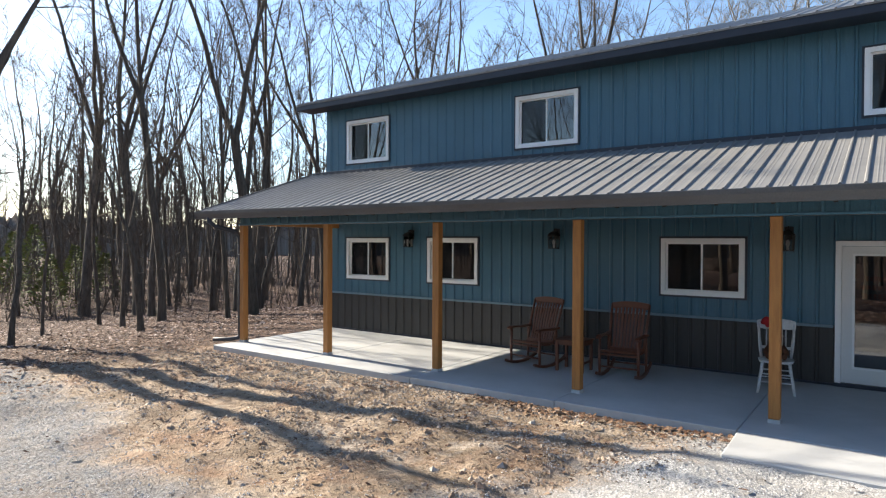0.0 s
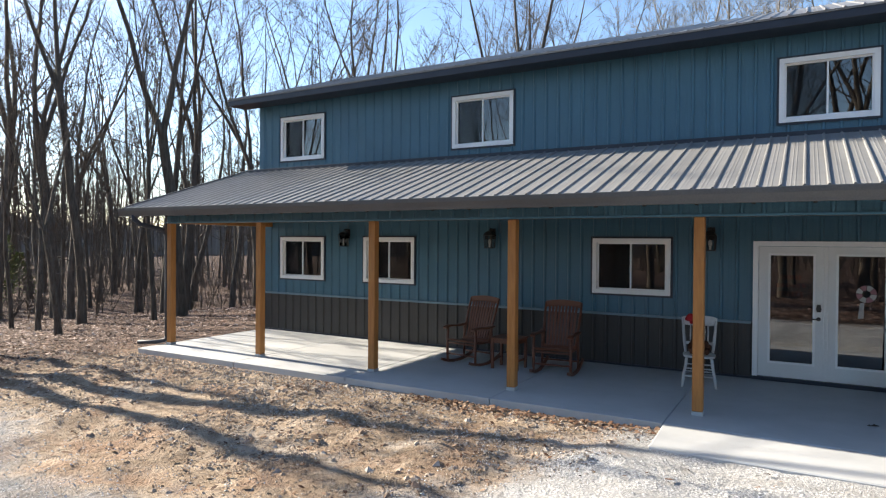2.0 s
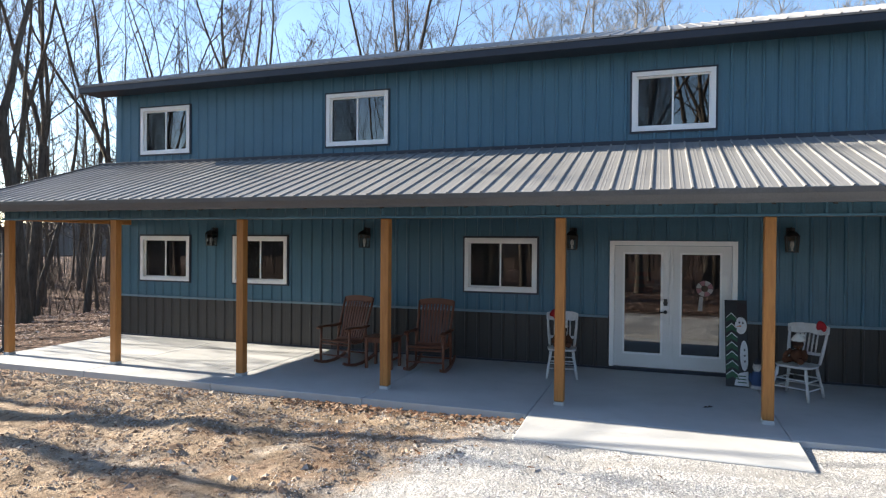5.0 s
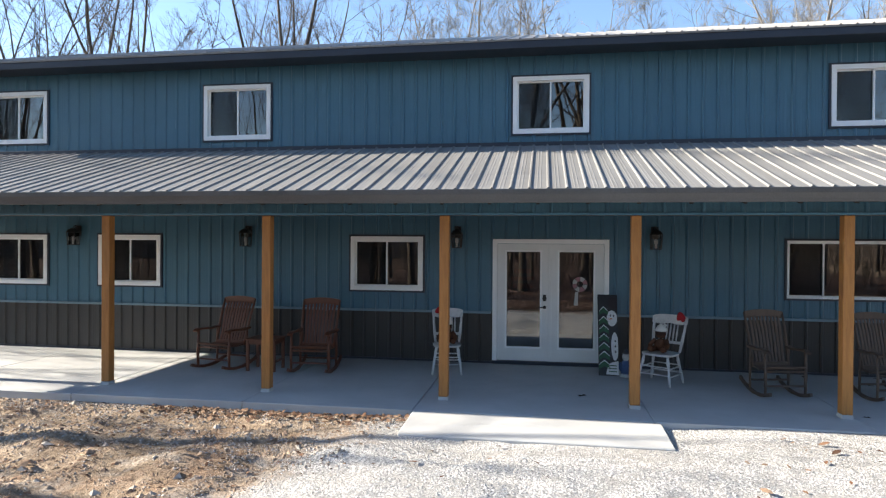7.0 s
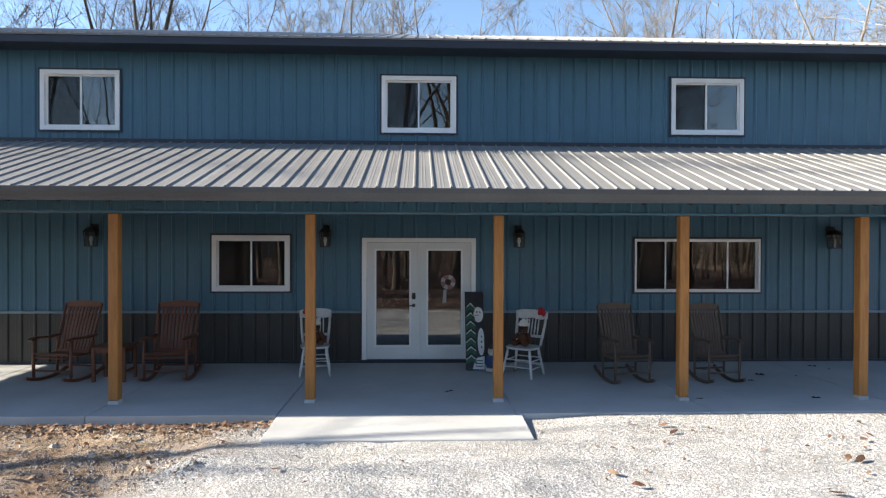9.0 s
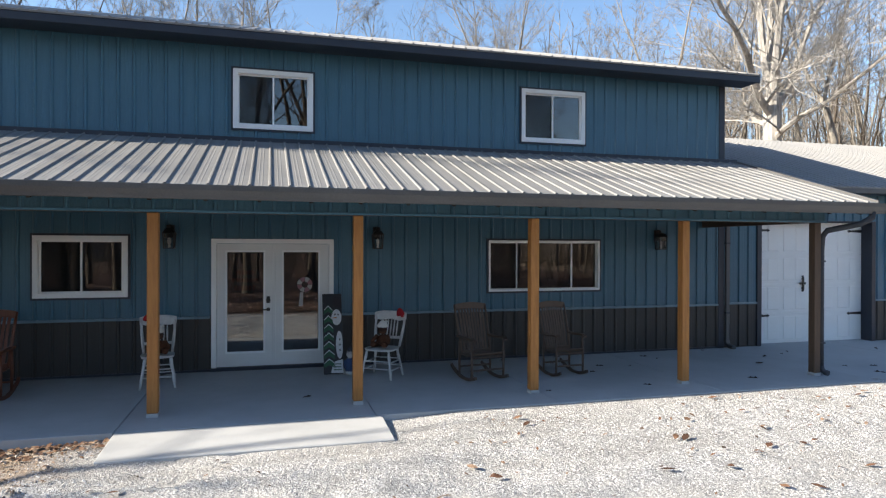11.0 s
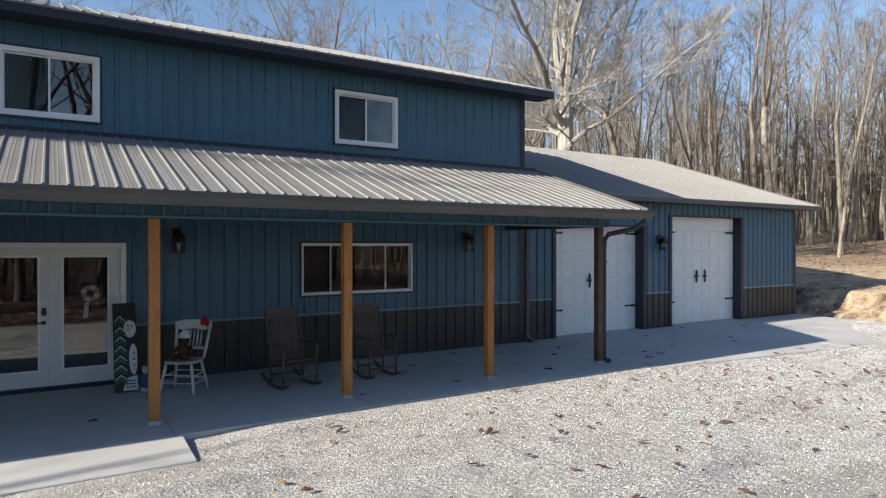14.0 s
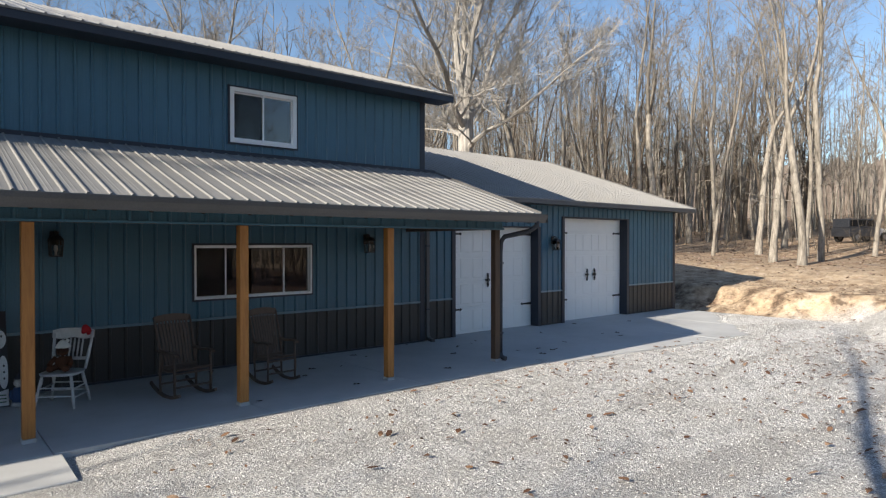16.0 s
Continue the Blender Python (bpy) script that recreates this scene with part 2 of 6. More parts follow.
    right_l = soft(s.math("ADD", x, w), 40.0, 31.0)
    back_l = soft(s.math("ADD", y, w), 16.0, 11.0)
    front_l = soft(s.math("ADD", y, w), -10.4, -9.4)
    d = s.math("MULTIPLY", s.math("MULTIPLY", left_l, right_l), s.math("MULTIPLY", back_l, front_l))
    sandy = s.math("MULTIPLY", soft(s.math("ADD", x, w), 18.0, 20.5), soft(s.math("ADD", x, s.math("MULTIPLY", w, 2.0)), 33.0, 27.0))
    dirt = s.mix(s.math("MULTIPLY", sandy, 0.75), dirt, s.ramp(dn, (0.3, (0.36, 0.265, 0.175)), (0.5, (0.56, 0.44, 0.31)), (0.7, (0.70, 0.59, 0.46))))
    patches = s.math("MULTIPLY", sandy, s.ramp(s.noise(1.4, 6, 0.7), (0.45, 0.0), (0.6, 0.8)))
    dirt = s.mix(patches, dirt, litter)
    col = s.mix(d, litter, dirt)
    col = s.mix(g, col, gravel)
    s.color(col)
    h = s.math("ADD", s.math("MULTIPLY", s.noise(30, 4, 0.65), 0.55), s.math("ADD", s.math("ADD", s.math("MULTIPLY", dn, 1.2), s.math("MULTIPLY", lumps, 0.9)), s.math("MULTIPLY", v1.outputs["Distance"], 0.12)))
    s.bump(h, 1.0, 0.04)
    return s.m


M_GROUND = ground_mix()


def speckled(name, *cols, rough=0.9):
    """One colour for each loose piece of a joined mesh."""
    s = Shade(name, rough, 0.0, 0.25)
    g = s.node("ShaderNodeNewGeometry")
    n = len(cols)
    col = s.ramp(g.outputs["Random Per Island"], *[(i / max(1, n - 1), c) for i, c in enumerate(cols)])
    s.color(s.mix(0.25, col, s.ramp(s.noise(45, 3, 0.6), (0.3, 0.0), (0.7, 1.0)), "OVERLAY"))
    return s.m


M_STONE = speckled("crushed_limestone", (0.38, 0.38, 0.38), (0.50, 0.50, 0.50), (0.55, 0.55, 0.55), (0.64, 0.64, 0.64))
M_EDGE = speckled("weathered_edge_stones", (0.13, 0.105, 0.085), (0.30, 0.27, 0.24), (0.40, 0.37, 0.34), (0.22, 0.15, 0.10))
M_CLOD = speckled("dirt_clods", (0.19, 0.125, 0.085), (0.30, 0.215, 0.15), (0.40, 0.315, 0.235), (0.29, 0.185, 0.125), (0.40, 0.37, 0.33), (0.46, 0.385, 0.30))
M_LEAF = speckled("dry_oak_leaves", (0.030, 0.015, 0.010), (0.060, 0.030, 0.020), (0.13, 0.072, 0.050), (0.26, 0.17, 0.13), (0.60, 0.48, 0.42))
M_TANLEAF = speckled("tan_and_rust_leaves", (0.060, 0.032, 0.021), (0.12, 0.060, 0.036), (0.19, 0.112, 0.068), (0.30, 0.215, 0.15))

# ---- builders ----


def part(name, bm, material, parent=None, label=""):
    me = bpy.data.meshes.new(name)
    if isinstance(bm, tuple):
        me.from_pydata(bm[0], [], bm[1])
    else:
        bm.to_mesh(me)
        bm.free()
    me.materials.append(material)
    ob = new(name, me)
    if parent is not None:
        ob.parent = parent
    if label:
        ob["label"] = label
    return ob


def box(bm, x0, x1, y0, y1, z0, z1, m=None):
    v = [bm.verts.new(p) for p in ((x0, y0, z0), (x1, y0, z0), (x1, y1, z0), (x0, y1, z0), (x0, y0, z1), (x1, y0, z1), (x1, y1, z1), (x0, y1, z1))]
    for f in ((3, 2, 1, 0), (4, 5, 6, 7), (0, 1, 5, 4), (1, 2, 6, 5), (2, 3, 7, 6), (3, 0, 4, 7)):
        bm.faces.new([v[i] for i in f])
    if m is not None:
        bmesh.ops.transform(bm, matrix=m, verts=v)
    return v


def rounded(bm, width=0.006, seg=1):
    bmesh.ops.bevel(bm, geom=list(bm.edges), offset=width, segments=seg, profile=0.5, affect="EDGES", clamp_overlap=True)
    return bm


def block(x0, x1, y0, y1, z0, z1, bevel=0.0):
    bm = bmesh.new()
    box(bm, x0, x1, y0, y1, z0, z1)
    return rounded(bm, bevel) if bevel else bm


def bar(bm, a, b, w, d, up=(0, 0, 1)):
    """A squared bar from a to b."""
    a, b = Vector(a), Vector(b)
    z = (b - a).normalized()
    x = Vector(up).cross(z)
    x = x.normalized() if x.length > 1e-4 else Vector((1, 0, 0))
    y = z.cross(x)
    vs = [bm.verts.new(p + x * sx * w / 2 + y * sy * d / 2) for p in (a, b) for sx, sy in ((-1, -1), (1, -1), (1, 1), (-1, 1))]
    for f in ((3, 2, 1, 0), (4, 5, 6, 7), (0, 1, 5, 4), (1, 2, 6, 5), (2, 3, 7, 6), (3, 0, 4, 7)):
        bm.faces.new([vs[i] for i in f])


def sweep(bm, pts, w, d, side=(1, 0, 0)):
    """A squared section, w along side and d across it, swept along points as one piece."""
    pts, s = [Vector(p) for p in pts], Vector(side).normalized()
    rings = []
    for i, p in enumerate(pts):
        t = (pts[min(i + 1, len(pts) - 1)] - pts[max(i - 1, 0)]).normalized()
        a = (s - t * s.dot(t)).normalized()
        b = t.cross(a)
        rings.append([bm.verts.new(p + a * sx * w / 2 + b * sy * d / 2) for sx, sy in ((-1, -1), (1, -1), (1, 1), (-1, 1))])
    for q, r in zip(rings, rings[1:]):
        for k in range(4):
            bm.faces.new((q[k], q[(k + 1) % 4], r[(k + 1) % 4], r[k]))
    bm.faces.new(rings[0][::-1])
    bm.faces.new(rings[-1])


def lathe(bm, prof, sides=12, at=(0, 0, 0), squash=(1, 1)):
    """A turned body from (radius, height) pairs."""
    rings = [[bm.verts.new((at[0] + r * math.cos(k * math.tau / sides) * squash[0], at[1] + r * math.sin(k * math.tau / sides) * squash[1], at[2] + z)) for k in range(sides)] for r, z in prof]
    for a, b in zip(rings, rings[1:]):
        for k in range(sides):
            bm.faces.new((a[k], a[(k + 1) % sides], b[(k + 1) % sides], b[k])).smooth = True
    bm.faces.new(rings[0][::-1])
    bm.faces.new(rings[-1])


def ball(bm, c, r, squash=(1, 1, 1), n=8):
    lathe(bm, [(r * math.sin(math.pi * (i + 0.35) / (n + 0.7)) * squash[0], -r * math.cos(math.pi * (i + 0.35) / (n + 0.7)) * squash[2]) for i in range(n + 1)], 10, c, (1, squash[1] / squash[0]))


def tube(bm, pts, radii, sides=8, cap=True):
    """A tube along points with a radius at each."""
    pts = [Vector(p) for p in pts]
    rings = []
    ref = None
    for i, p in enumerate(pts):
        d = (pts[min(i + 1, len(pts) - 1)] - pts[max(i - 1, 0)]).normalized()
        if ref is None:
            ref = d.orthogonal().normalized()
        ref = (ref - d * ref.dot(d)).normalized()
        side = d.cross(ref)
        r = radii[i] if isinstance(radii, (list, tuple)) else radii
        rings.append([bm.verts.new(p + (ref * math.cos(k * math.tau / sides) + side * math.sin(k * math.tau / sides)) * r) for k in range(sides)])
    for a, b in zip(rings, rings[1:]):
        for k in range(sides):
            f = bm.faces.new((a[k], a[(k + 1) % sides], b[(k + 1) % sides], b[k]))
            f.smooth = True
    if cap:
        bm.faces.new(rings[0][::-1])
        bm.faces.new(rings[-1])


def thing(name, m=None):
    ob = new(name)
    ob.matrix_world = m or Matrix()
    return ob


def smoothed(v, lo, hi):
    t = min(1.0, max(0.0, (v - lo) / (hi - lo)))
    return t * t * (3 - 2 * t)


def spill(x, y):
    """How far outside the bare part of the garage slab, where gravel has spread over its edge."""
    return -4.05 + 0.75 * max(0.0, x - 16.6) - y + 0.35 * noise.noise((x * 0.9, y * 0.9, 15.0)) + 0.2 * noise.noise((x * 2.6, y * 2.6, 11.0))


def ground_z(x, y):
    """Height of the ground: level by the house, a bank and a rising wood to the right, a gentle fall behind the left woods."""
    z = -0.10 + 0.05 * smoothed(x, -1.9, 0.0) - 0.05 * smoothed(y, -4.6, -8.0)
    z += 0.032 * smoothed(x, 2.4, 3.4) * smoothed(x, 11.0, 9.6) * smoothed(y, -6.0, -3.7)
    foot = x - 0.22 * y + 0.55 * max(0.0, -4.6 - y) + 0.9 * noise.noise((x * 0.35, y * 0.35, 8.0)) + 0.45 * noise.noise((x * 1.1, y * 1.1, 4.0))
    bank = smoothed(foot, 21.3, 23.2)
    z += 0.85 * bank * smoothed(y, -16, -5)
    z += 0.10 * bank * smoothed(x, 34, 28) * (noise.noise((x * 0.9, y * 0.9, 6.0)) + 0.6 * noise.noise((x * 2.1, y * 2.1, 1.0)))
    z += 0.062 * max(0.0, x - 27.0) * smoothed(y, -30, -6)
    z -= min(1.6, 0.085 * max(0.0, -11.2 - x))
    z += 0.02 * max(0.0, y - 25.0) * smoothed(x, 0, 30)
    far = smoothed(math.hypot(x, y), 12, 30)
    z += far * 0.35 * noise.noise((x * 0.07, y * 0.07, 0.3))
    open_dirt = smoothed(-x - 0.5 * y, -1.5, 1.0) * smoothed(-y, 3.3, 4.2) * smoothed(-y, 9.5, 7.5)
    z += open_dirt * (0.11 * noise.noise((x * 0.8, y * 0.8, 2.0)) + 0.055 * noise.noise((x * 2.4, y * 2.4, 5.0)) + 0.03 * noise.noise((x * 5.5, y * 5.5, 3.0)))
    if x > 14.0 and x < 21.0 and -6.0 < y < 0.3:
        k = smoothed(x, 14.0, 15.0) * smoothed(x, 21.0, 20.4) * smoothed(y, -6.0, -5.0)
        z += k * (max(-0.33, min(-0.014, -0.03 + 0.10 * spill(x, y))) - z)
    near_apron = smoothed(x, -1.5, -0.7) * smoothed(x, 2.9, 2.2) * smoothed(y, -4.9, -4.3)
    return min(z - near_apron * max(0.0, z + 0.068), 7.0)

# ---- ground ----


def axis_steps(lo, hi, fine_lo, fine_hi, fine):
    out, v, step = [], fine_lo, fine
    while v <= fine_hi:
        out.append(v)
        v += fine
    a, step = fine_lo, fine
    while a > lo:
        step *= 1.25
        a -= step
        out.insert(0, a)
    b, step = fine_hi, fine
    while b < hi:
        step *= 1.25
        b += step
        out.append(b)
    return out


def build_ground():
    xs = axis_steps(-2500, 2500, -14, 27, 0.15)
    ys = axis_steps(-2500, 2500, -10, 1, 0.13)
    verts, faces, n = [], [], len(xs)
    for y in ys:
        for x in xs:
            inside = -10.5 < x < 20.3 and -2.9 < y < 9 and not (x > 14.5 and spill(x, y) > -1.2)
            verts.append((x, y, -0.35 if inside else ground_z(x, y)))
    for j in range(len(ys) - 1):
        for i in range(n - 1):
            faces.append((j * n + i, j * n + i + 1, (j + 1) * n + i + 1, (j + 1) * n + i))
    ob = part("ground", (verts, faces), M_GROUND)
    ob.data.polygons.foreach_set("use_smooth", [True] * len(faces))
    tagged(ob, "bare dirt, pale crushed gravel and brown leaf litter", "ground", kind="structure")


build_ground()

# ---- slabs ----
X_L, X_R = -10.62, 9.73  # the house's ends
POSTS = [-10.32, -7.85, -5.33, -2.893, -0.422, 2.006, 4.447, 6.865, 9.281]


def slab(name, x0, x1, y0, y1, z, label):
    bm = block(x0, x1, y0, y1, -0.4, z, 0.012)
    ob = part(name, bm, M_CONC)
    return tagged(ob, label, "slab", kind="structure")


CUTS = [-10.5, -7.86, -5.42, -2.96, -0.72, 2.15, 4.55, 7.1, 9.9]
pave = tagged(new("porch_slab"), "pale broom-finished concrete porch slab with control joints", "slab", kind="structure")
for a, b in zip(CUTS, CUTS[1:]):
    part("slab_panel", block(a + 0.004, b - 0.004, -3.30, -0.004, -0.4, 0.0, 0.008), M_CONC, pave)
bm = block(-0.716, 2.225, -4.13, -3.304, -0.4, -0.006)
for v in bm.verts:
    if v.co.z > -0.1 and v.co.y < -4.0:
        v.co.z = -0.045
part("slab_panel", rounded(bm, 0.012), M_CONC, pave, "sloping concrete apron before the double door")
for a, b in ((9.904, 12.6), (12.608, 15.3), (15.308, 18.0), (18.008, 20.6)):
    bm = block(a, b, -3.36, 0.5, -0.4, -0.03)
    for v in bm.verts:
        if v.co.y < 0:
            v.co.y -= 0.13 * (v.co.x - 9.9)
    part("slab_panel", rounded(bm, 0.008), M_CONC, pave)

# ---- walls ----
RIB = 0.2286


def spans(lo, hi, holes):
    out, z = [], lo
    for a, b in sorted(holes):
        if a > z and z < hi:
            out.append((z, min(a, hi)))
        z = max(z, b)
    if z < hi:
        out.append((z, hi))
    return out


def ribbed_wall(x0, x1, z0, z1, y, openings, phase=0.0):
    """Vertical ribbed metal siding, facing -y, with true openings."""
    prof = []
    k = math.floor((x0 - phase) / RIB)
    while phase + k * RIB < x1 + RIB:
        c = phase + k * RIB
        for dx, dy in ((-0.030, 0.0), (-0.013, -0.026), (0.013, -0.026), (0.030, 0.0), (0.085, 0.0), (0.091, -0.0015), (0.101, -0.0015), (0.107, 0.0), (0.128, 0.0), (0.134, -0.0015), (0.144, -0.0015), (0.150, 0.0)):
            prof.append((c + dx, dy))
        k += 1
    px, py = [p[0] for p in prof], [p[1] for p in prof]
    xs = sorted({x0, x1, *(x for x in px if x0 < x < x1), *(e for o in openings for e in o[:2] if x0 < e < x1)})
    verts, faces, seen = [], [], {}

    def vert(x, z):
        key = (round(x, 4), round(z, 4))
        if key not in seen:
            seen[key] = len(verts)
            verts.append((x, y + float(np.interp(x, px, py)), z))
        return seen[key]

    for a, b in zip(xs, xs[1:]):
        m = (a + b) / 2
        for lo, hi in spans(z0, z1, [(o[2], o[3]) for o in openings if o[0] < m < o[1]]):
            faces.append((vert(a, lo), vert(b, lo), vert(b, hi), vert(a, hi)))
    return verts, faces


def core_wall(x0, x1, y0, y1, z0, z1, openings):
    bm = bmesh.new()
    xs = sorted({x0, x1, *(e for o in openings for e in o[:2] if x0 < e < x1)})
    for a, b in zip(xs, xs[1:]):
        m = (a + b) / 2
        for lo, hi in spans(z0, z1, [(o[2], o[3]) for o in openings if o[0] < m < o[1]]):
            box(bm, a, b, y0, y1, lo, hi)
    return bm


# windows: left, right, sill, head of the outer white frame
UPPER = [(-9.96, -8.655, 3.95, 4.96), (-5.38, -4.07, 3.94, 4.95), (0.325, 1.605, 3.945, 4.92), (5.355, 6.64, 3.96, 4.94)]
LOWER = [(-9.955, -8.645, 1.225, 2.185), (-7.54, -6.25, 1.228, 2.19), (-2.54, -1.225, 1.225, 2.183)]
WIDE = (4.725, 6.955, 1.215, 2.148)
DOOR = (0.0, 1.95, 0.03, 2.145)
HOLES = [(a + 0.03, b - 0.03, c + 0.03, d - 0.03) for a, b, c, d in (*UPPER, *LOWER, WIDE)] + [(DOOR[0] + 0.03, DOOR[1] - 0.03, -0.1, DOOR[3] - 0.03)]
EAVE_Z, WAINS = 5.36, 0.865

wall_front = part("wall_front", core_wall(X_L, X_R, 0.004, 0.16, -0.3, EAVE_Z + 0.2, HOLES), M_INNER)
tagged(wall_front, "long two-storey house front in blue-green ribbed metal siding", "wall", kind="structure")
part("siding", ribbed_wall(X_L, X_R, WAINS + 0.03, EAVE_Z + 0.15, 0.0, HOLES), M_TEAL, wall_front, "blue-green ribbed metal siding")
part("wainscot", ribbed_wall(X_L, X_R, 0.01, WAINS, 0.0, HOLES), M_CHAR, wall_front, "charcoal ribbed metal wainscot")


def wainscot_cap(x0, x1, y, parent, holes=()):
    for a, b in spans(x0, x1, holes):
        bm = block(a, b, y - 0.034, y - 0.002, WAINS - 0.012, WAINS + 0.03, 0.006)
        part("wainscot_cap", bm, M_FLASH, parent, "pale blue metal drip cap")


wainscot_cap(X_L + 0.07, X_R - 0.07, 0.0, wall_front, [(DOOR[0] - 0.02, DOOR[1] + 0.02)])
for x, s in ((X_L, 1), (X_R, -1)):
    bm = block(min(x, x + s * 0.11) - 0.03 * (s > 0), max(x, x + s * 0.11) + 0.03 * (s < 0), -0.036, 0.10, 0.0, EAVE_Z + 0.1, 0.008)
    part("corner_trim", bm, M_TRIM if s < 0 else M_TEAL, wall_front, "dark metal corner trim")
# base trim
part("base_trim", block(X_L, DOOR[0], -0.03, -0.002, 0.0, 0.035), M_TRIM, wall_front)
part("base_trim", block(DOOR[1], X_R, -0.03, -0.002, 0.0, 0.035), M_TRIM, wall_front)


def plain_wall(name, x0, x1, y0, y1, z0, z1, mat, label):
    return tagged(part(name, block(x0, x1, y0, y1, z0, z1), mat), label, "wall", kind="structure")


BACK = 8.6
plain_wall("wall_left", X_L, X_L + 0.15, 0.165, BACK, -0.3, EAVE_Z + 0.1, M_TEAL, "blue-green metal end wall of the house")
plain_wall("wall_right", X_R - 0.15, X_R, 0.165, BACK, -0.3, EAVE_Z + 0.1, M_TEAL, "blue-green metal end wall of the house")
plain_wall("wall_back", X_L, X_R, BACK + 0.005, BACK + 0.15, -0.3, EAVE_Z + 0.1, M_TEAL, "blue-green metal back wall of the house")
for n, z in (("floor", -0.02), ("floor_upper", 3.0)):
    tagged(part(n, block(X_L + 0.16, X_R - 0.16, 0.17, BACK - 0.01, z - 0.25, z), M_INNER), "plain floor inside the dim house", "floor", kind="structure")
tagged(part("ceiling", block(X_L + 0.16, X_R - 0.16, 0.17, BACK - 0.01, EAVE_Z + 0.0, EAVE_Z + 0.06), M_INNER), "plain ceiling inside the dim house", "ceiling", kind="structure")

# ---- roofs ----


def ribbed_roof(x0, x1, y_eave, z_eave, y_top, z_top, phase=0.0):
    """Ribbed sheet whose ribs run from eave to top."""
    slope = Vector((0, y_top - y_eave, z_top - z_eave)).normalized()
    up = Vector((1, 0, 0)).cross(slope)
    if up.z < 0:
        up = -up
    prof = [(x0, 0.0)]
    k = math.ceil((x0 + 0.04 - phase) / RIB)
    while phase + k * RIB < x1 - 0.16:
        c = phase + k * RIB
        prof += [(c - 0.020, 0.0), (c - 0.009, 0.019), (c + 0.009, 0.019), (c + 0.020, 0.0), (c + 0.086, 0.0), (c + 0.092, 0.0018), (c + 0.100, 0.0018), (c + 0.106, 0.0), (c + 0.128, 0.0), (c + 0.134, 0.0018), (c + 0.142, 0.0018), (c + 0.148, 0.0)]
        k += 1
    prof.append((x1, 0.0))
    e, t = Vector((0, y_eave, z_eave)), Vector((0, y_top, z_top))
    verts, faces = [], []
    for x, h in prof:
        for p, drop in ((e, 0), (t, 0), (t, 0.03), (e, 0.03)):
            q = p + up * (h if not drop else -drop)
            verts.append((x, q.y, q.z))
    for i in range(len(prof) - 1):
        a, b = 4 * i, 4 * i + 4
        for j in range(4):
            faces.append((a + j, b + j, b + (j + 1) % 4, a + (j + 1) % 4) if y_top > y_eave else (a + (j + 1) % 4, b + (j + 1) % 4, b + j, a + j))
    faces += [(0, 1, 2, 3), tuple(4 * (len(prof) - 1) + j for j in (3, 2, 1, 0))]
    return verts, faces


PORCH_Y, PORCH_Z, JOIN_Z = -3.12, 2.73, 3.73
roof_porch = tagged(new("roof_porch"), "grey ribbed metal shed roof over the porch", "roof", kind="structure")
part("roof_sheet", ribbed_roof(-11.15, 10.03, PORCH_Y - 0.03, PORCH_Z, -0.02, JOIN_Z + 0.02), M_ROOF, roof_porch)
part("wall_flashing", block(-11.1, 10.02, -0.075, -0.024, JOIN_Z - 0.005, JOIN_Z + 0.07, 0.006), M_TRIM, roof_porch)
slope_p = (JOIN_Z - PORCH_Z) / -PORCH_Y


def rake(x0, x1, ya, za, yb, zb, deep, parent):
    bm = bmesh.new()
    vs = [bm.verts.new(p) for x in (x0, x1) for p in ((x, ya, za + 0.035), (x, yb, zb + 0.035), (x, yb, zb - deep), (x, ya, za - deep))]
    for f in ((0, 1, 2, 3), (7, 6, 5, 4), (0, 4, 5, 1), (1, 5, 6, 2), (2, 6, 7, 3), (3, 7, 4, 0)):
        bm.faces.new([vs[i] for i in f])
    bmesh.ops.recalc_face_normals(bm, faces=bm.faces)
    part("rake_trim", rounded(bm, 0.006), M_GUTTER, parent, "grey metal rake trim")


rake(-11.19, -11.152, PORCH_Y - 0.02, PORCH_Z, -0.02, JOIN_Z + 0.02, 0.10, roof_porch)
rake(10.032, 10.07, PORCH_Y - 0.02, PORCH_Z, -0.02, JOIN_Z + 0.02, 0.10, roof_porch)


def gutter_run(x0, x1, y, z, parent):
    """A K-shaped gutter with its back at y and its lip at z."""
    sec = [(0.0, 0.0), (0.0, -0.155), (-0.075, -0.155), (-0.088, -0.115), (-0.118, -0.055), (-0.125, -0.012), (-0.125, 0.0), (-0.11, 0.0), (-0.11, -0.012), (-0.076, -0.14), (-0.012, -0.14), (-0.012, 0.0)]
    verts = [(x, y + a, z + b) for x in (x0, x1) for a, b in sec]
    n = len(sec)
    faces = [(i, (i + 1) % n, n + (i + 1) % n, n + i) for i in range(n)] + [tuple(range(n))[::-1], tuple(range(n, 2 * n))]
    bm = bmesh.new()
    vs = [bm.verts.new(v) for v in verts]
    for f in faces:
        bm.faces.new([vs[i] for i in f])
    bmesh.ops.recalc_face_normals(bm, faces=bm.faces)
    for x in (x0 + 0.004, x1 - 0.008):
        box(bm, x, x + 0.004, y - 0.118, y - 0.006, z - 0.15, z - 0.004)
    return part("gutter", bm, M_GUTTER, parent, "grey-brown metal gutter")


gutter_run(-11.2, 10.08, PORCH_Y - 0.03, PORCH_Z - 0.018, roof_porch)
part("fascia", block(-11.14, 10.02, PORCH_Y - 0.025, PORCH_Y + 0.01, PORCH_Z - 0.17, PORCH_Z - 0.03), M_GUTTER, roof_porch)

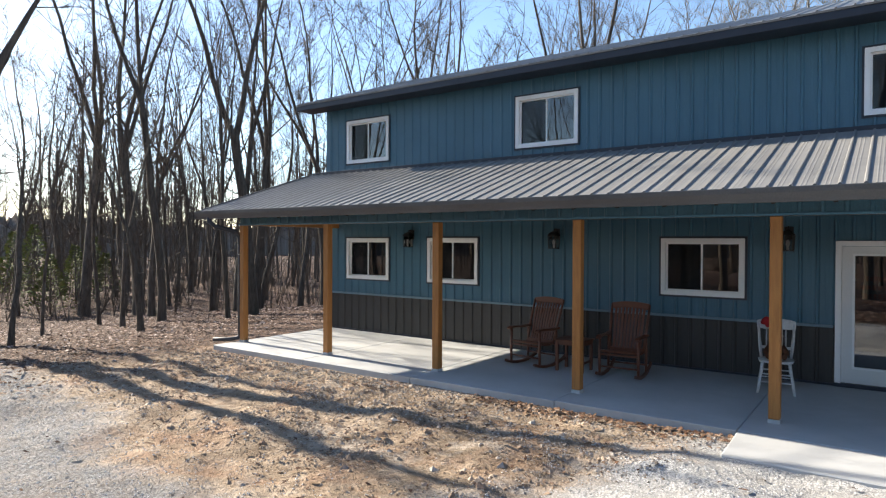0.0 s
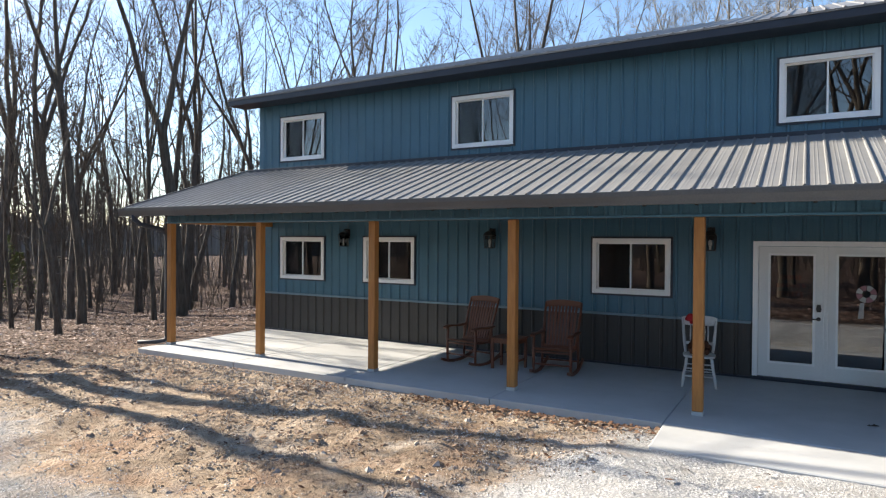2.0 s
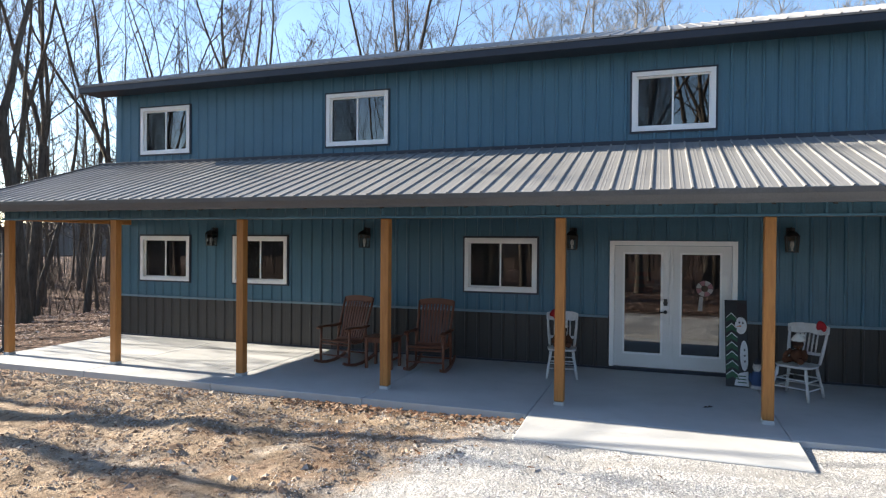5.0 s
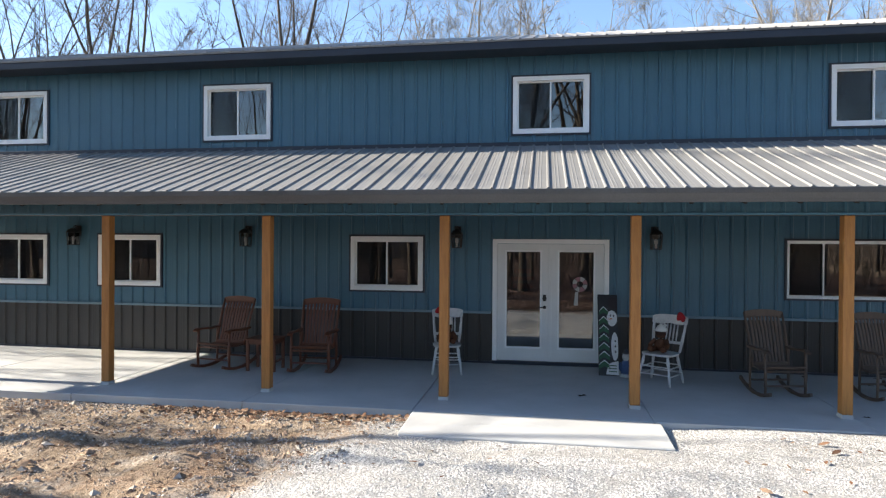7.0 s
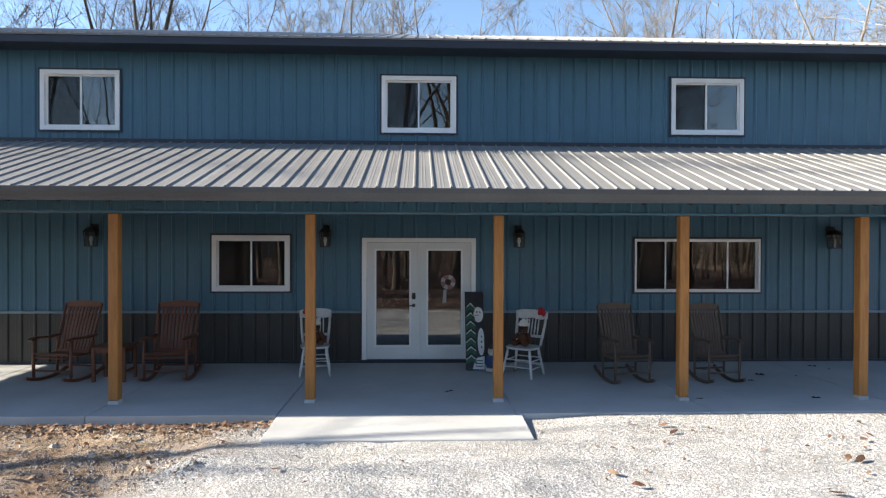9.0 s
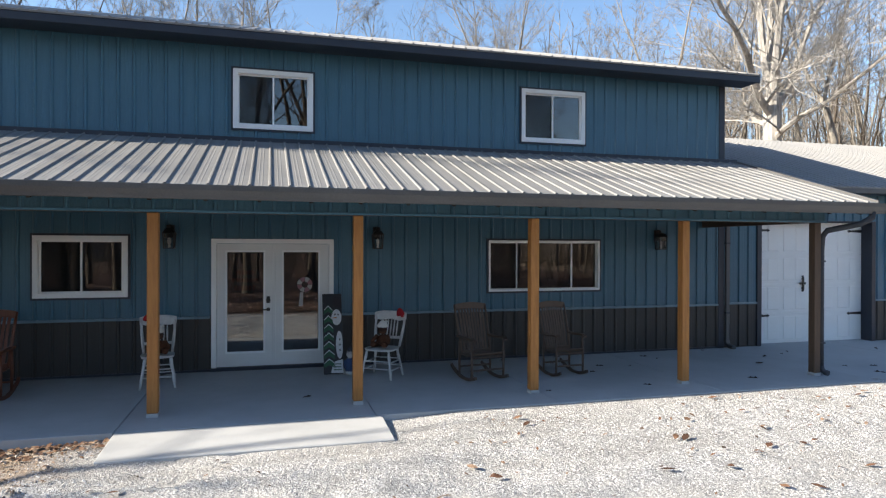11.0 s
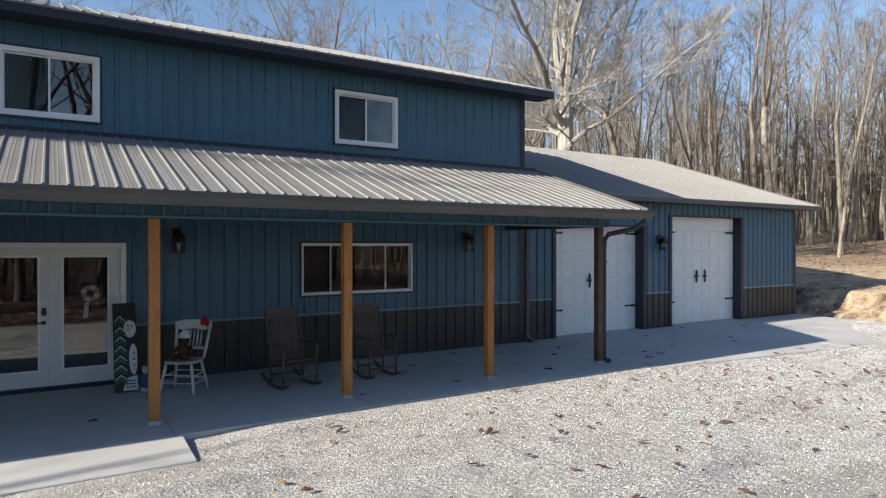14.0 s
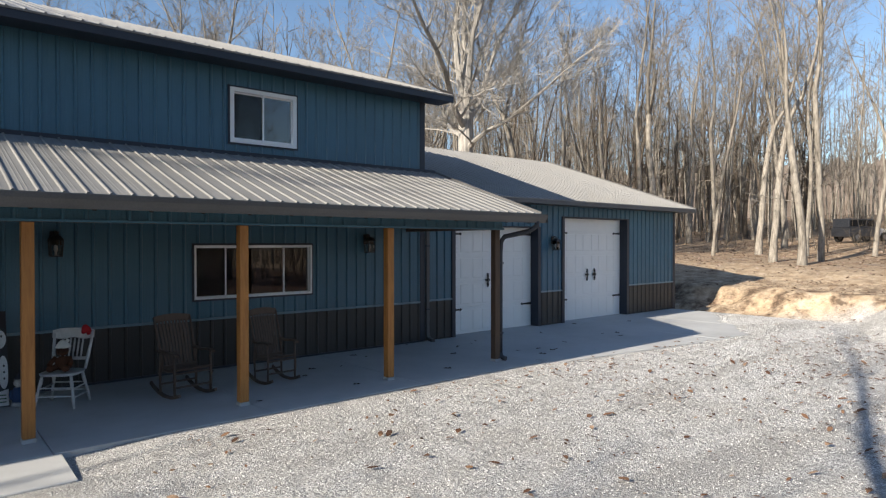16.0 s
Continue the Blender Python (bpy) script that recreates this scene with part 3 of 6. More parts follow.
# header over the posts, clad with a strip of siding
header = tagged(new("porch_header"), "porch beam clad in blue-green ribbed metal with a dark lower trim", "beam", kind="structure")
part("beam", block(-10.34, 9.36, -2.755, -2.60, 2.425, 2.80), M_DARKPOST, header)
part("siding_strip", ribbed_wall(-10.36, 9.40, 2.455, 2.66, -2.762, [], 0.05), M_TEAL, header)
part("lower_trim", block(-10.37, 9.41, -2.80, -2.757, 2.425, 2.458, 0.005), M_TEAL, header)
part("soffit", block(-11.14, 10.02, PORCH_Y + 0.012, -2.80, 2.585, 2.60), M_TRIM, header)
part("end_beam", block(-10.34, -10.20, -2.595, -0.04, 2.425, 2.66, 0.006), M_POST, header, "honey-stained timber end beam")
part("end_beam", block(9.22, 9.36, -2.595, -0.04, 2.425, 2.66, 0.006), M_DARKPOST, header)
for x in (-10.31, 9.25):
    bm = bmesh.new()
    top = [bm.verts.new((xx, y, z)) for xx in (x, x + 0.08) for y, z in ((-2.59, 2.663), (-0.04, 2.663), (-0.04, PORCH_Z + (3.12 - 0.04) * slope_p - 0.05), (-2.59, PORCH_Z + (3.12 - 2.59) * slope_p - 0.05))]
    for f in ((0, 1, 2, 3), (7, 6, 5, 4), (0, 4, 5, 1), (1, 5, 6, 2), (2, 6, 7, 3), (3, 7, 4, 0)):
        bm.faces.new([top[i] for i in f])
    bmesh.ops.recalc_face_normals(bm, faces=bm.faces)
    part("end_infill", bm, M_TEAL, header, "blue-green metal infill under the porch roof end")
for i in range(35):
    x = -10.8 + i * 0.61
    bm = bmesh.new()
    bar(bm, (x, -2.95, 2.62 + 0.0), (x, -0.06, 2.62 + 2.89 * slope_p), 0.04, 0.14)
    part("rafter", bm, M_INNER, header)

# upper roof
UP_Y, UP_Z, PITCH = -0.52, 5.40, math.tan(radians(18.9))
roof_upper = tagged(new("roof_upper"), "long grey ribbed metal gable roof with dark eave trim", "roof", kind="structure")
RIDGE_Y = BACK / 2 + 0.1
RIDGE_Z = UP_Z + (RIDGE_Y - UP_Y) * PITCH
part("roof_sheet", ribbed_roof(-11.15, 10.14, UP_Y - 0.04, UP_Z, RIDGE_Y, RIDGE_Z), M_ROOF, roof_upper)
part("roof_sheet", ribbed_roof(-11.15, 10.14, 2 * RIDGE_Y - UP_Y, UP_Z, RIDGE_Y, RIDGE_Z), M_ROOF, roof_upper)
part("eave_trim", block(-11.15, 10.14, UP_Y - 0.03, UP_Y + 0.01, UP_Z - 0.15, UP_Z - 0.035, 0.006), M_TRIM, roof_upper, "dark metal eave trim")
part("soffit", block(-11.15, 10.14, UP_Y + 0.014, -0.04, UP_Z - 0.135, UP_Z - 0.12), M_TRIM, roof_upper)
for x0, x1 in ((-11.19, -11.152), (10.142, 10.18)):
    rake(x0, x1, UP_Y, UP_Z, RIDGE_Y, RIDGE_Z, 0.16, roof_upper)
    rake(x0, x1, 2 * RIDGE_Y - UP_Y, UP_Z, RIDGE_Y, RIDGE_Z, 0.16, roof_upper)
for x in (X_L, X_R - 0.15):
    bm = bmesh.new()
    tri = [bm.verts.new((xx, y, z)) for xx in (x, x + 0.15) for y, z in ((0.0, EAVE_Z + 0.1), (BACK, EAVE_Z + 0.1), (RIDGE_Y, RIDGE_Z - 0.08))]
    for f in ((0, 1, 2), (5, 4, 3), (0, 3, 4, 1), (1, 4, 5, 2), (2, 5, 3, 0)):
        bm.faces.new([tri[i] for i in f])
    tagged(part("wall_gable", bm, M_TEAL), "blue-green gable wall under the roof", "wall", kind="structure")

# ---- garage wing ----
WX, WY, WZ = 20.70, 0.17, 3.24
GAR = [(10.825, 13.755, 0.0, 2.58), (14.87, 17.89, 0.0, 2.88)]
G_HOLES = [(a, b, -0.3, d) for a, b, c, d in GAR]
wing = part("wall_wing", core_wall(X_R + 0.04, WX, WY + 0.006, WY + 0.14, -0.3, WZ + 0.1, G_HOLES), M_INNER)
tagged(wing, "low garage wing front in blue-green ribbed metal siding", "wall", kind="structure")
part("siding", ribbed_wall(X_R + 0.04, WX, WAINS + 0.03, WZ + 0.06, WY, G_HOLES), M_TEAL, wing, "blue-green ribbed metal siding")
part("wainscot", ribbed_wall(X_R + 0.04, WX, 0.0, WAINS, WY, G_HOLES), M_CHAR, wing, "charcoal ribbed metal wainscot")
wainscot_cap(X_R + 0.05, WX - 0.02, WY, wing, [(a - 0.1, b + 0.1) for a, b, *_ in GAR])
part("corner_trim", block(WX - 0.09, WX + 0.03, WY - 0.036, WY + 0.1, -0.1, WZ + 0.05, 0.008), M_TRIM, wing)
for a, b, c, d in GAR:
    for x0, x1 in ((a - 0.11, a + 0.001), (b - 0.001, b + 0.11)):
        part("jamb_trim", block(x0, x1, WY - 0.034, WY + 0.23, -0.029, d + 0.03, 0.005), M_TRIM, wing, "dark metal jamb trim")
    part("head_trim", block(a + 0.003, b - 0.003, WY - 0.034, WY + 0.23, d, d + 0.03, 0.005), M_TRIM, wing)
plain_wall("wall_wing_right", WX - 0.15, WX, WY + 0.145, 12.1, -0.3, WZ + 0.1, M_TEAL, "blue-green metal end wall of the garage")
plain_wall("wall_wing_back", X_R + 0.2, WX, 12.105, 12.25, -0.3, WZ + 0.1, M_TEAL, "blue-green metal back wall of the garage")
roof_wing = tagged(new("roof_wing"), "grey ribbed metal gable roof over the garage", "roof", kind="structure")
W_RY = 6.0
W_RZ = 3.31 + (W_RY + 0.33) * math.tan(radians(18.9))
part("roof_sheet", ribbed_roof(X_R + 0.01, 21.20, -0.33, 3.31, W_RY, W_RZ), M_ROOF, roof_wing)
part("roof_sheet", ribbed_roof(X_R + 0.01, 21.20, 2 * W_RY + 0.33, 3.31, W_RY, W_RZ), M_ROOF, roof_wing)
part("fascia", block(10.2, 21.20, -0.335, -0.29, 3.185, 3.285, 0.006), M_GUTTER, roof_wing, "grey-brown metal fascia")
part("soffit", block(10.2, 21.20, -0.285, WY - 0.04, 3.185, 3.20), M_TRIM, roof_wing)
rake(21.202, 21.24, -0.34, 3.31, W_RY, W_RZ, 0.15, roof_wing)
rake(21.202, 21.24, 2 * W_RY + 0.33, 3.31, W_RY, W_RZ, 0.15, roof_wing)
bm = bmesh.new()
tri = [bm.verts.new((xx, y, z)) for xx in (WX - 0.15, WX) for y, z in ((WY, WZ + 0.1), (12.1, WZ + 0.1), (W_RY, W_RZ - 0.1))]
for f in ((0, 1, 2), (5, 4, 3), (0, 3, 4, 1), (1, 4, 5, 2), (2, 5, 3, 0)):
    bm.faces.new([tri[i] for i in f])
tagged(part("wall_gable", bm, M_TEAL), "blue-green gable wall under the roof", "wall", kind="structure")

# ---- windows and doors ----


def mesh_screen():
    m = bpy.data.materials.new("dark_insect_mesh")
    m.use_nodes = True
    t = m.node_tree
    b = t.nodes["Principled BSDF"]
    b.inputs["Base Color"].default_value = (0.009, 0.010, 0.012, 1)
    b.inputs["Roughness"].default_value = 0.8
    tr = t.nodes.new("ShaderNodeBsdfTransparent")
    mx = t.nodes.new("ShaderNodeMixShader")
    mx.inputs[0].default_value = 0.28
    t.links.new(tr.outputs[0], mx.inputs[1])
    t.links.new(b.outputs[0], mx.inputs[2])
    t.links.new(mx.outputs[0], t.nodes["Material Output"].inputs[0])
    return m


M_SCREEN = mesh_screen()


def ring(x0, x1, z0, z1, w, y0, y1, bevel=0.005):
    bm = bmesh.new()
    box(bm, x0, x0 + w, y0, y1, z0, z1)
    box(bm, x1 - w, x1, y0, y1, z0, z1)
    box(bm, x0 + w, x1 - w, y0, y1, z0, z0 + w)
    box(bm, x0 + w, x1 - w, y0, y1, z1 - w, z1)
    return bm


def pane(x0, x1, z0, z1, y, parent):
    ob = part("pane", block(x0, x1, y, y + 0.006, z0, z1), M_GLASS, parent)
    ob.visible_shadow = False
    return ob


def window(n, x0, x1, z0, z1, splits, slim=False):
    w = tagged(new(f"window_{n}"), "white vinyl sliding window with dark reflecting panes", "window", kind="structure")
    fw = 0.032 if slim else 0.072
    part("window_trim", ring(x0 - 0.03, x1 + 0.03, z0 - 0.03, z1 + 0.03, 0.034, -0.03, 0.02), M_TRIM, w, "dark metal surround")
    part("window_frame", ring(x0 + 0.002, x1 - 0.002, z0 + 0.002, z1 - 0.002, fw, -0.045, 0.10), M_WHITE, w)
    edges = [x0 + fw, *splits, x1 - fw]
    for i, (a, b) in enumerate(zip(edges, edges[1:])):
        y = 0.02 if i % 2 else 0.045
        s = 0.018 if slim else 0.026
        part("sash", ring(a + 0.001 if i == 0 else a - 0.018, b - 0.001 if i == len(edges) - 2 else b + 0.018, z0 + fw + 0.001, z1 - fw - 0.001, s, y - 0.018, y + 0.016), M_WHITE, w)
        pane(a + 0.008, b - 0.008, z0 + fw + 0.012, z1 - fw - 0.012, y, w)
        if i == 0:
            part("insect_screen", block(a + 0.02, b - 0.02, y - 0.012, y - 0.010, z0 + fw + 0.027, z1 - fw - 0.027), M_SCREEN, w, "dark insect screen")
    return w


n = 0
for x0, x1, z0, z1 in (*UPPER, *LOWER):
    n += 1
    window(n, x0, x1, z0, z1, [(x0 + x1) / 2])
window(n + 1, *WIDE, [WIDE[0] + 0.57, WIDE[1] - 0.57], True)


def french_door():
    x0, x1, z0, z1 = DOOR
    d = tagged(new("door_1"), "white double glass door with black lever handle, closed", "door", kind="structure")
    bm = bmesh.new()
    box(bm, x0, x0 + 0.075, -0.045, 0.10, z0, z1)
    box(bm, x1 - 0.075, x1, -0.045, 0.10, z0, z1)
    box(bm, x0 + 0.075, x1 - 0.075, -0.045, 0.10, z1 - 0.075, z1)
    part("door_frame", bm, M_WHITE, d)
    part("threshold", block(x0 - 0.01, x1 + 0.01, -0.06, 0.10, 0.0, 0.055, 0.006), M_TRIM, d, "dark metal threshold")
    mid = 0.975
    for a, b, ga, gb in ((x0 + 0.078, mid - 0.004, 0.24, 0.81), (mid + 0.004, x1 - 0.078, 1.13, 1.70)):
        zb, zt = 0.06, z1 - 0.08
        ga0, gb0, gz0, gz1 = ga, gb, 0.30, 1.93
        bm = bmesh.new()
        for bx in ((a, ga0, zb, zt), (gb0, b, zb, zt), (ga0, gb0, zb, gz0), (ga0, gb0, gz1, zt)):
            box(bm, bx[0], bx[1], 0.0, 0.045, bx[2], bx[3])
        leaf = part("door_leaf", bm, M_DOOR, d)
        part("glazing_bead", ring(ga0 - 0.028, gb0 + 0.028, gz0 - 0.028, gz1 + 0.028, 0.03, -0.012, 0.004), M_WHITE, leaf)
        p = part("pane", block(ga0 + 0.001, gb0 - 0.001, 0.018, 0.026, gz0 + 0.001, gz1 - 0.001), M_GLASS, leaf)
        p.visible_shadow = False
    part("astragal", block(mid - 0.028, mid + 0.028, -0.014, -0.001, 0.06, z1 - 0.08, 0.004), M_DOOR, d)
    bm = bmesh.new()
    tube(bm, [(0.885, 0.0, 0.985), (0.885, -0.02, 0.985)], 0.03, 12)
    tube(bm, [(0.885, -0.02, 0.985), (0.885, -0.055, 0.985), (0.87, -0.062, 0.985), (0.78, -0.062, 0.982)], 0.0105, 8)
    part("door_handle", bm, M_BLACK, d, "black lever handle")
    bm = bmesh.new()
    tube(bm, [(0.885, 0.0, 1.135), (0.885, -0.028, 1.135)], 0.036, 14)
    box(bm, 0.857, 0.913, -0.022, -0.001, 1.09, 1.20)
    part("deadbolt", bm, M_BLACK, d, "black keypad deadbolt")


french_door()


def garage_door(n, x0, x1, z1, handles):
    """A carriage-style door of four sections with strap hinges."""
    d = tagged(new(f"door_{n}"), "white panelled carriage-style garage door with black strap hinges", "garage door", kind="structure")
    y = WY + 0.22
    part("backing", block(x0 + 0.002, x1 - 0.002, y + 0.05, y + 0.09, -0.028, z1 - 0.002), M_GARAGE, d)
    joints = [-0.026, 0.62, 1.25, 1.88, min(2.50, z1 - 0.03), z1] if z1 > 2.7 else [-0.026, 0.62, 1.25, 1.88, z1]
    w = (x1 - x0) / 4
    for za, zb in zip(joints, joints[1:]):
        bm = bmesh.new()
        za, zb = za + 0.0025, zb - 0.0025
        box(bm, x0 + 0.004, x1 - 0.004, y + 0.010, y + 0.048, za, zb)
        for c in range(4 if zb - za > 0.45 else 0):
            for k in (0, 1):
                a = x0 + (c + k / 2) * w + (0.06 if k == 0 else 0.02)
                b = x0 + (c + (k + 1) / 2) * w - (0.02 if k == 0 else 0.06)
                vs = box(bm, a, b, y + 0.002, y + 0.011, za + 0.07, zb - 0.07)
                for v in vs:
                    if v.co.y < y + 0.005:
                        v.co.x += 0.012 if v.co.x < (a + b) / 2 else -0.012
                        v.co.z += 0.012 if v.co.z < (za + zb) / 2 else -0.012
        part("door_section", bm, M_GARAGE, d)
    for zz in (0.57, z1 - 0.18 if z1 < 2.7 else 2.46):
        for xa, s in ((x0 + 0.02, 1), (x1 - 0.02, -1)):
            bm = bmesh.new()
            L = 0.40
            vs = []
            for yy in (y - 0.014, y - 0.005):
                for px, pz in ((0, 0.03), (0.05, 0.03), (L * 0.8, 0.018), (L * 0.88, 0.034), (L, 0.0), (L * 0.88, -0.034), (L * 0.8, -0.018), (0.05, -0.03), (0, -0.03)):
                    vs.append(bm.verts.new((xa + s * px, yy, zz + pz)))
            k = 9
            bm.faces.new(vs[:k])
            bm.faces.new(vs[k:][::-1])
            for i in range(k):
                bm.faces.new((vs[i], vs[k + i], vs[k + (i + 1) % k], vs[(i + 1) % k]))
            bmesh.ops.recalc_face_normals(bm, faces=bm.faces)
            part("strap_hinge", bm, M_BLACK, d, "black iron strap hinge")
    for hx in handles:
        bm = bmesh.new()
        zc = 1.25
        sweep(bm, [(hx, y - 0.012, zc - 0.17), (hx, y - 0.03, zc - 0.13), (hx, y - 0.034, zc), (hx, y - 0.03, zc + 0.13), (hx, y - 0.012, zc + 0.17)], 0.04, 0.022)
        for dz in (-0.10, 0.0, 0.10):
            box(bm, hx - 0.015, hx + 0.015, y - 0.026, y + 0.004, zc + dz - 0.015, zc + dz + 0.015)
        box(bm, hx - 0.075, hx + 0.075, y - 0.03, y - 0.004, zc - 0.022, zc + 0.026)
        part("pull_handle", bm, M_BLACK, d, "black iron pull handle")


garage_door(2, GAR[0][0], GAR[0][1], GAR[0][3], (12.11, 12.47))
garage_door(3, GAR[1][0], GAR[1][1], GAR[1][3], (16.19, 16.55))

# ---- posts, downspouts, lanterns ----


def porch_post(x, wood, label):
    p = tagged(thing("porch_post", pose(x, -2.69, 0)), label, "post", "porch posts")
    part("timber", block(-0.062, 0.062, -0.062, 0.062, 0.047, 2.423, 0.008), wood, p)
    part("post_base", block(-0.067, 0.067, -0.067, 0.067, 0.0, 0.045, 0.004), M_CONC, p, "pale grey metal-and-concrete foot")
    return p


for x in POSTS[:-1]:
    porch_post(x, M_POST, "honey-stained square timber porch post on a pale foot")
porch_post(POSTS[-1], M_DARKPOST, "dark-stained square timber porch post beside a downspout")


def downspout(side):
    x = POSTS[0] - 0.13 if side < 0 else POSTS[-1] + 0.125
    d = tagged(thing("downspout"), "dark grey metal downspout strapped to the porch post", "downspout", "downspouts")
    gx = -10.78 if side < 0 else 9.85
    pts = [(gx, -3.20, 2.585), (gx, -3.20, 2.50), (gx + (x - gx) * 0.25, -3.10, 2.40), (x, -2.80, 2.30), (x, -2.71, 2.20), (x, -2.69, 2.0), (x, -2.69, 1.0), (x, -2.69, 0.12)]
    bm = bmesh.new()
    tube(bm, pts, 0.047, 10)
    part("pipe", bm, M_PIPE, d)
    bm = bmesh.new()
    if side < 0:
        tube(bm, [(x, -2.69, 0.16), (x - 0.02, -2.72, 0.08), (x - 0.14, -2.82, 0.048), (x - 0.42, -3.05, 0.046)], 0.043, 10)
    else:
        tube(bm, [(x, -2.69, 0.16), (x, -2.72, 0.08), (x + 0.01, -2.77, 0.05), (x + 0.02, -2.82, 0.046)], 0.043, 10)
    part("elbow", bm, M_PIPE, d)
    for z in (0.5, 1.8):
        part("strap", block(x - 0.05, x + 0.05, -2.738, -2.642, z, z + 0.025, 0.003), M_TRIM, d)


def wall_downspout():
    d = tagged(thing("downspout"), "dark grey metal downspout at the corner of the house", "downspout", "downspouts")
    part("pipe", block(9.768, 9.855, -0.085, -0.02, 0.14, 2.95, 0.01), M_GUTTER, d)
    bm = bmesh.new()
    sweep(bm, [(9.812, -0.052, 0.16), (9.812, -0.07, 0.09), (9.812, -0.15, 0.05), (9.812, -0.26, 0.04)], 0.09, 0.065)
    part("elbow", bm, M_GUTTER, d)
    for z in (0.7, 2.1):
        part("strap", block(9.762, 9.862, -0.09, -0.018, z, z + 0.03, 0.003), M_TRIM, d)


wall_downspout()
downspout(-1)
downspout(1)


def lantern():
    l = tagged(thing("wall_lantern"), "black outdoor wall lantern with clear glass, unlit", "lamp", "wall lanterns")
    part("backplate", block(-0.06, 0.06, -0.025, -0.001, 0.10, 0.30, 0.006), M_BLACK, l)
    bm = bmesh.new()
    tube(bm, [(0, -0.02, 0.26), (0, -0.08, 0.30), (0, -0.13, 0.285), (0, -0.14, 0.25)], 0.011, 8)
    part("arm", bm, M_BLACK, l)
    bm = bmesh.new()
    r = [(0.096, 0.165), (0.09, 0.175), (0.06, 0.225), (0.02, 0.25)]
    rings = [[bm.verts.new((sx * w, -0.14 + sy * w, z)) for sx, sy in ((-1, -1), (1, -1), (1, 1), (-1, 1))] for w, z in r]
    bm.faces.new(rings[0][::-1])
    bm.faces.new(rings[-1])
    for a, b in zip(rings, rings[1:]):
        for i in range(4):
            bm.faces.new((a[i], a[(i + 1) % 4], b[(i + 1) % 4], b[i]))
    part("roof_cap", bm, M_BLACK, l)
    bm = bmesh.new()
    for sx in (-1, 1):
        for sy in (-1, 1):
            bar(bm, (sx * 0.07, -0.14 + sy * 0.07, -0.06), (sx * 0.082, -0.14 + sy * 0.082, 0.165), 0.014, 0.014)
    box(bm, -0.078, 0.078, -0.218, -0.062, -0.075, -0.058)
    part("cage", bm, M_BLACK, l)
    bm = bmesh.new()
    box(bm, -0.066, 0.066, -0.206, -0.074, -0.056, 0.163)
    g = part("glass", bm, M_LAMPGLASS, l)
    g.visible_shadow = False
    bm = bmesh.new()
    tube(bm, [(0, -0.14, -0.057), (0, -0.14, 0.0), (0, -0.14, 0.03), (0, -0.14, 0.08), (0, -0.14, 0.10)], [0.018, 0.018, 0.03, 0.026, 0.008], 10)
    part("bulb", bm, M_WHITE, l, "frosted bulb")
    return l


lamp = lantern()
lamp.matrix_basis = pose(-7.97, -0.022, 2.06)
for x, y in ((-4.48, -0.022), (-0.61, -0.022), (2.68, -0.022), (8.20, -0.022), (14.34, WY - 0.022)):
    copy_thing(lamp, pose(x, y, 2.06))

# ---- rocking chairs ----


def rocker(mat, label, group):
    """A slatted porch rocking chair that faces -y, on the floor at z 0."""
    c = tagged(thing("rocking_chair"), label, "chair", group)
    for s in (-1, 1):
        x = s * 0.30
        bm = bmesh.new()
        pts = [(x, -0.42 + 0.95 * i / 12, 0.018 + 0.40 * ((i / 12 - 0.42) ** 2)) for i in range(13)]
        sweep(bm, pts, 0.036, 0.045)
        part("runner", bm, mat, c)
        bm = bmesh.new()
        tube(bm, [(x, -0.26, 0.04), (x, -0.27, 0.30), (x, -0.25, 0.62)], [0.02, 0.024, 0.018], 8)
        part("front_leg", bm, mat, c)
        bm = bmesh.new()
        tube(bm, [(x, 0.20, 0.05), (x, 0.21, 0.36), (x, 0.20, 0.60)], [0.02, 0.022, 0.016], 8)
        part("rear_leg", bm, mat, c)
        bm = bmesh.new()
        sweep(bm, [(x, -0.34, 0.618), (x, -0.28, 0.642), (x, -0.18, 0.645), (x, 0.05, 0.625), (x, 0.26, 0.64)], 0.075, 0.028)
        part("armrest", bm, mat, c)
        bm = bmesh.new()
        tube(bm, [(s * 0.270, 0.15, 0.36), (s * 0.285, 0.24, 0.66), (s * 0.297, 0.34, 0.92), (s * 0.303, 0.42, 1.10)], [0.022, 0.022, 0.021, 0.016], 8)
        part("back_post", bm, mat, c)
    for i in range(9):
        x = -0.215 + i * 0.43 / 8
        bm = bmesh.new()
        sweep(bm, [(x * 0.96, 0.165, 0.40), (x * 0.98, 0.225, 0.55), (x, 0.262, 0.70), (x * 1.03, 0.325, 0.88), (x * 1.06, 0.40, 1.05)], 0.036, 0.013)
        part("back_slat", bm, mat, c)
    bm = bmesh.new()
    sweep(bm, [(0.29 * t / 4, 0.415, 1.065 + 0.03 * (1 - (t / 4) ** 2)) for t in range(-4, 5)], 0.028, 0.10, (0, 1, 0))
    part("crest_rail", bm, mat, c)
    bm = bmesh.new()
    bar(bm, (-0.275, 0.165, 0.40), (0.275, 0.165, 0.40), 0.03, 0.06)
    part("lower_rail", bm, mat, c)
    for i in range(8):
        t = i / 7
        y = -0.29 + t * 0.44
        z = 0.425 - 0.05 * t - 0.03 * math.sin(t * 3.14)
        part("seat_slat", block(-0.29, 0.29, y - 0.026, y + 0.026, z - 0.010, z + 0.010, 0.004), mat, c)
    for y, z in ((-0.262, 0.36), (0.205, 0.36), (-0.262, 0.17), (0.205, 0.17)):
        bm = bmesh.new()
        tube(bm, [(-0.297, y, z), (0.297, y, z)], 0.015, 8)
        part("stretcher", bm, mat, c)
    return c


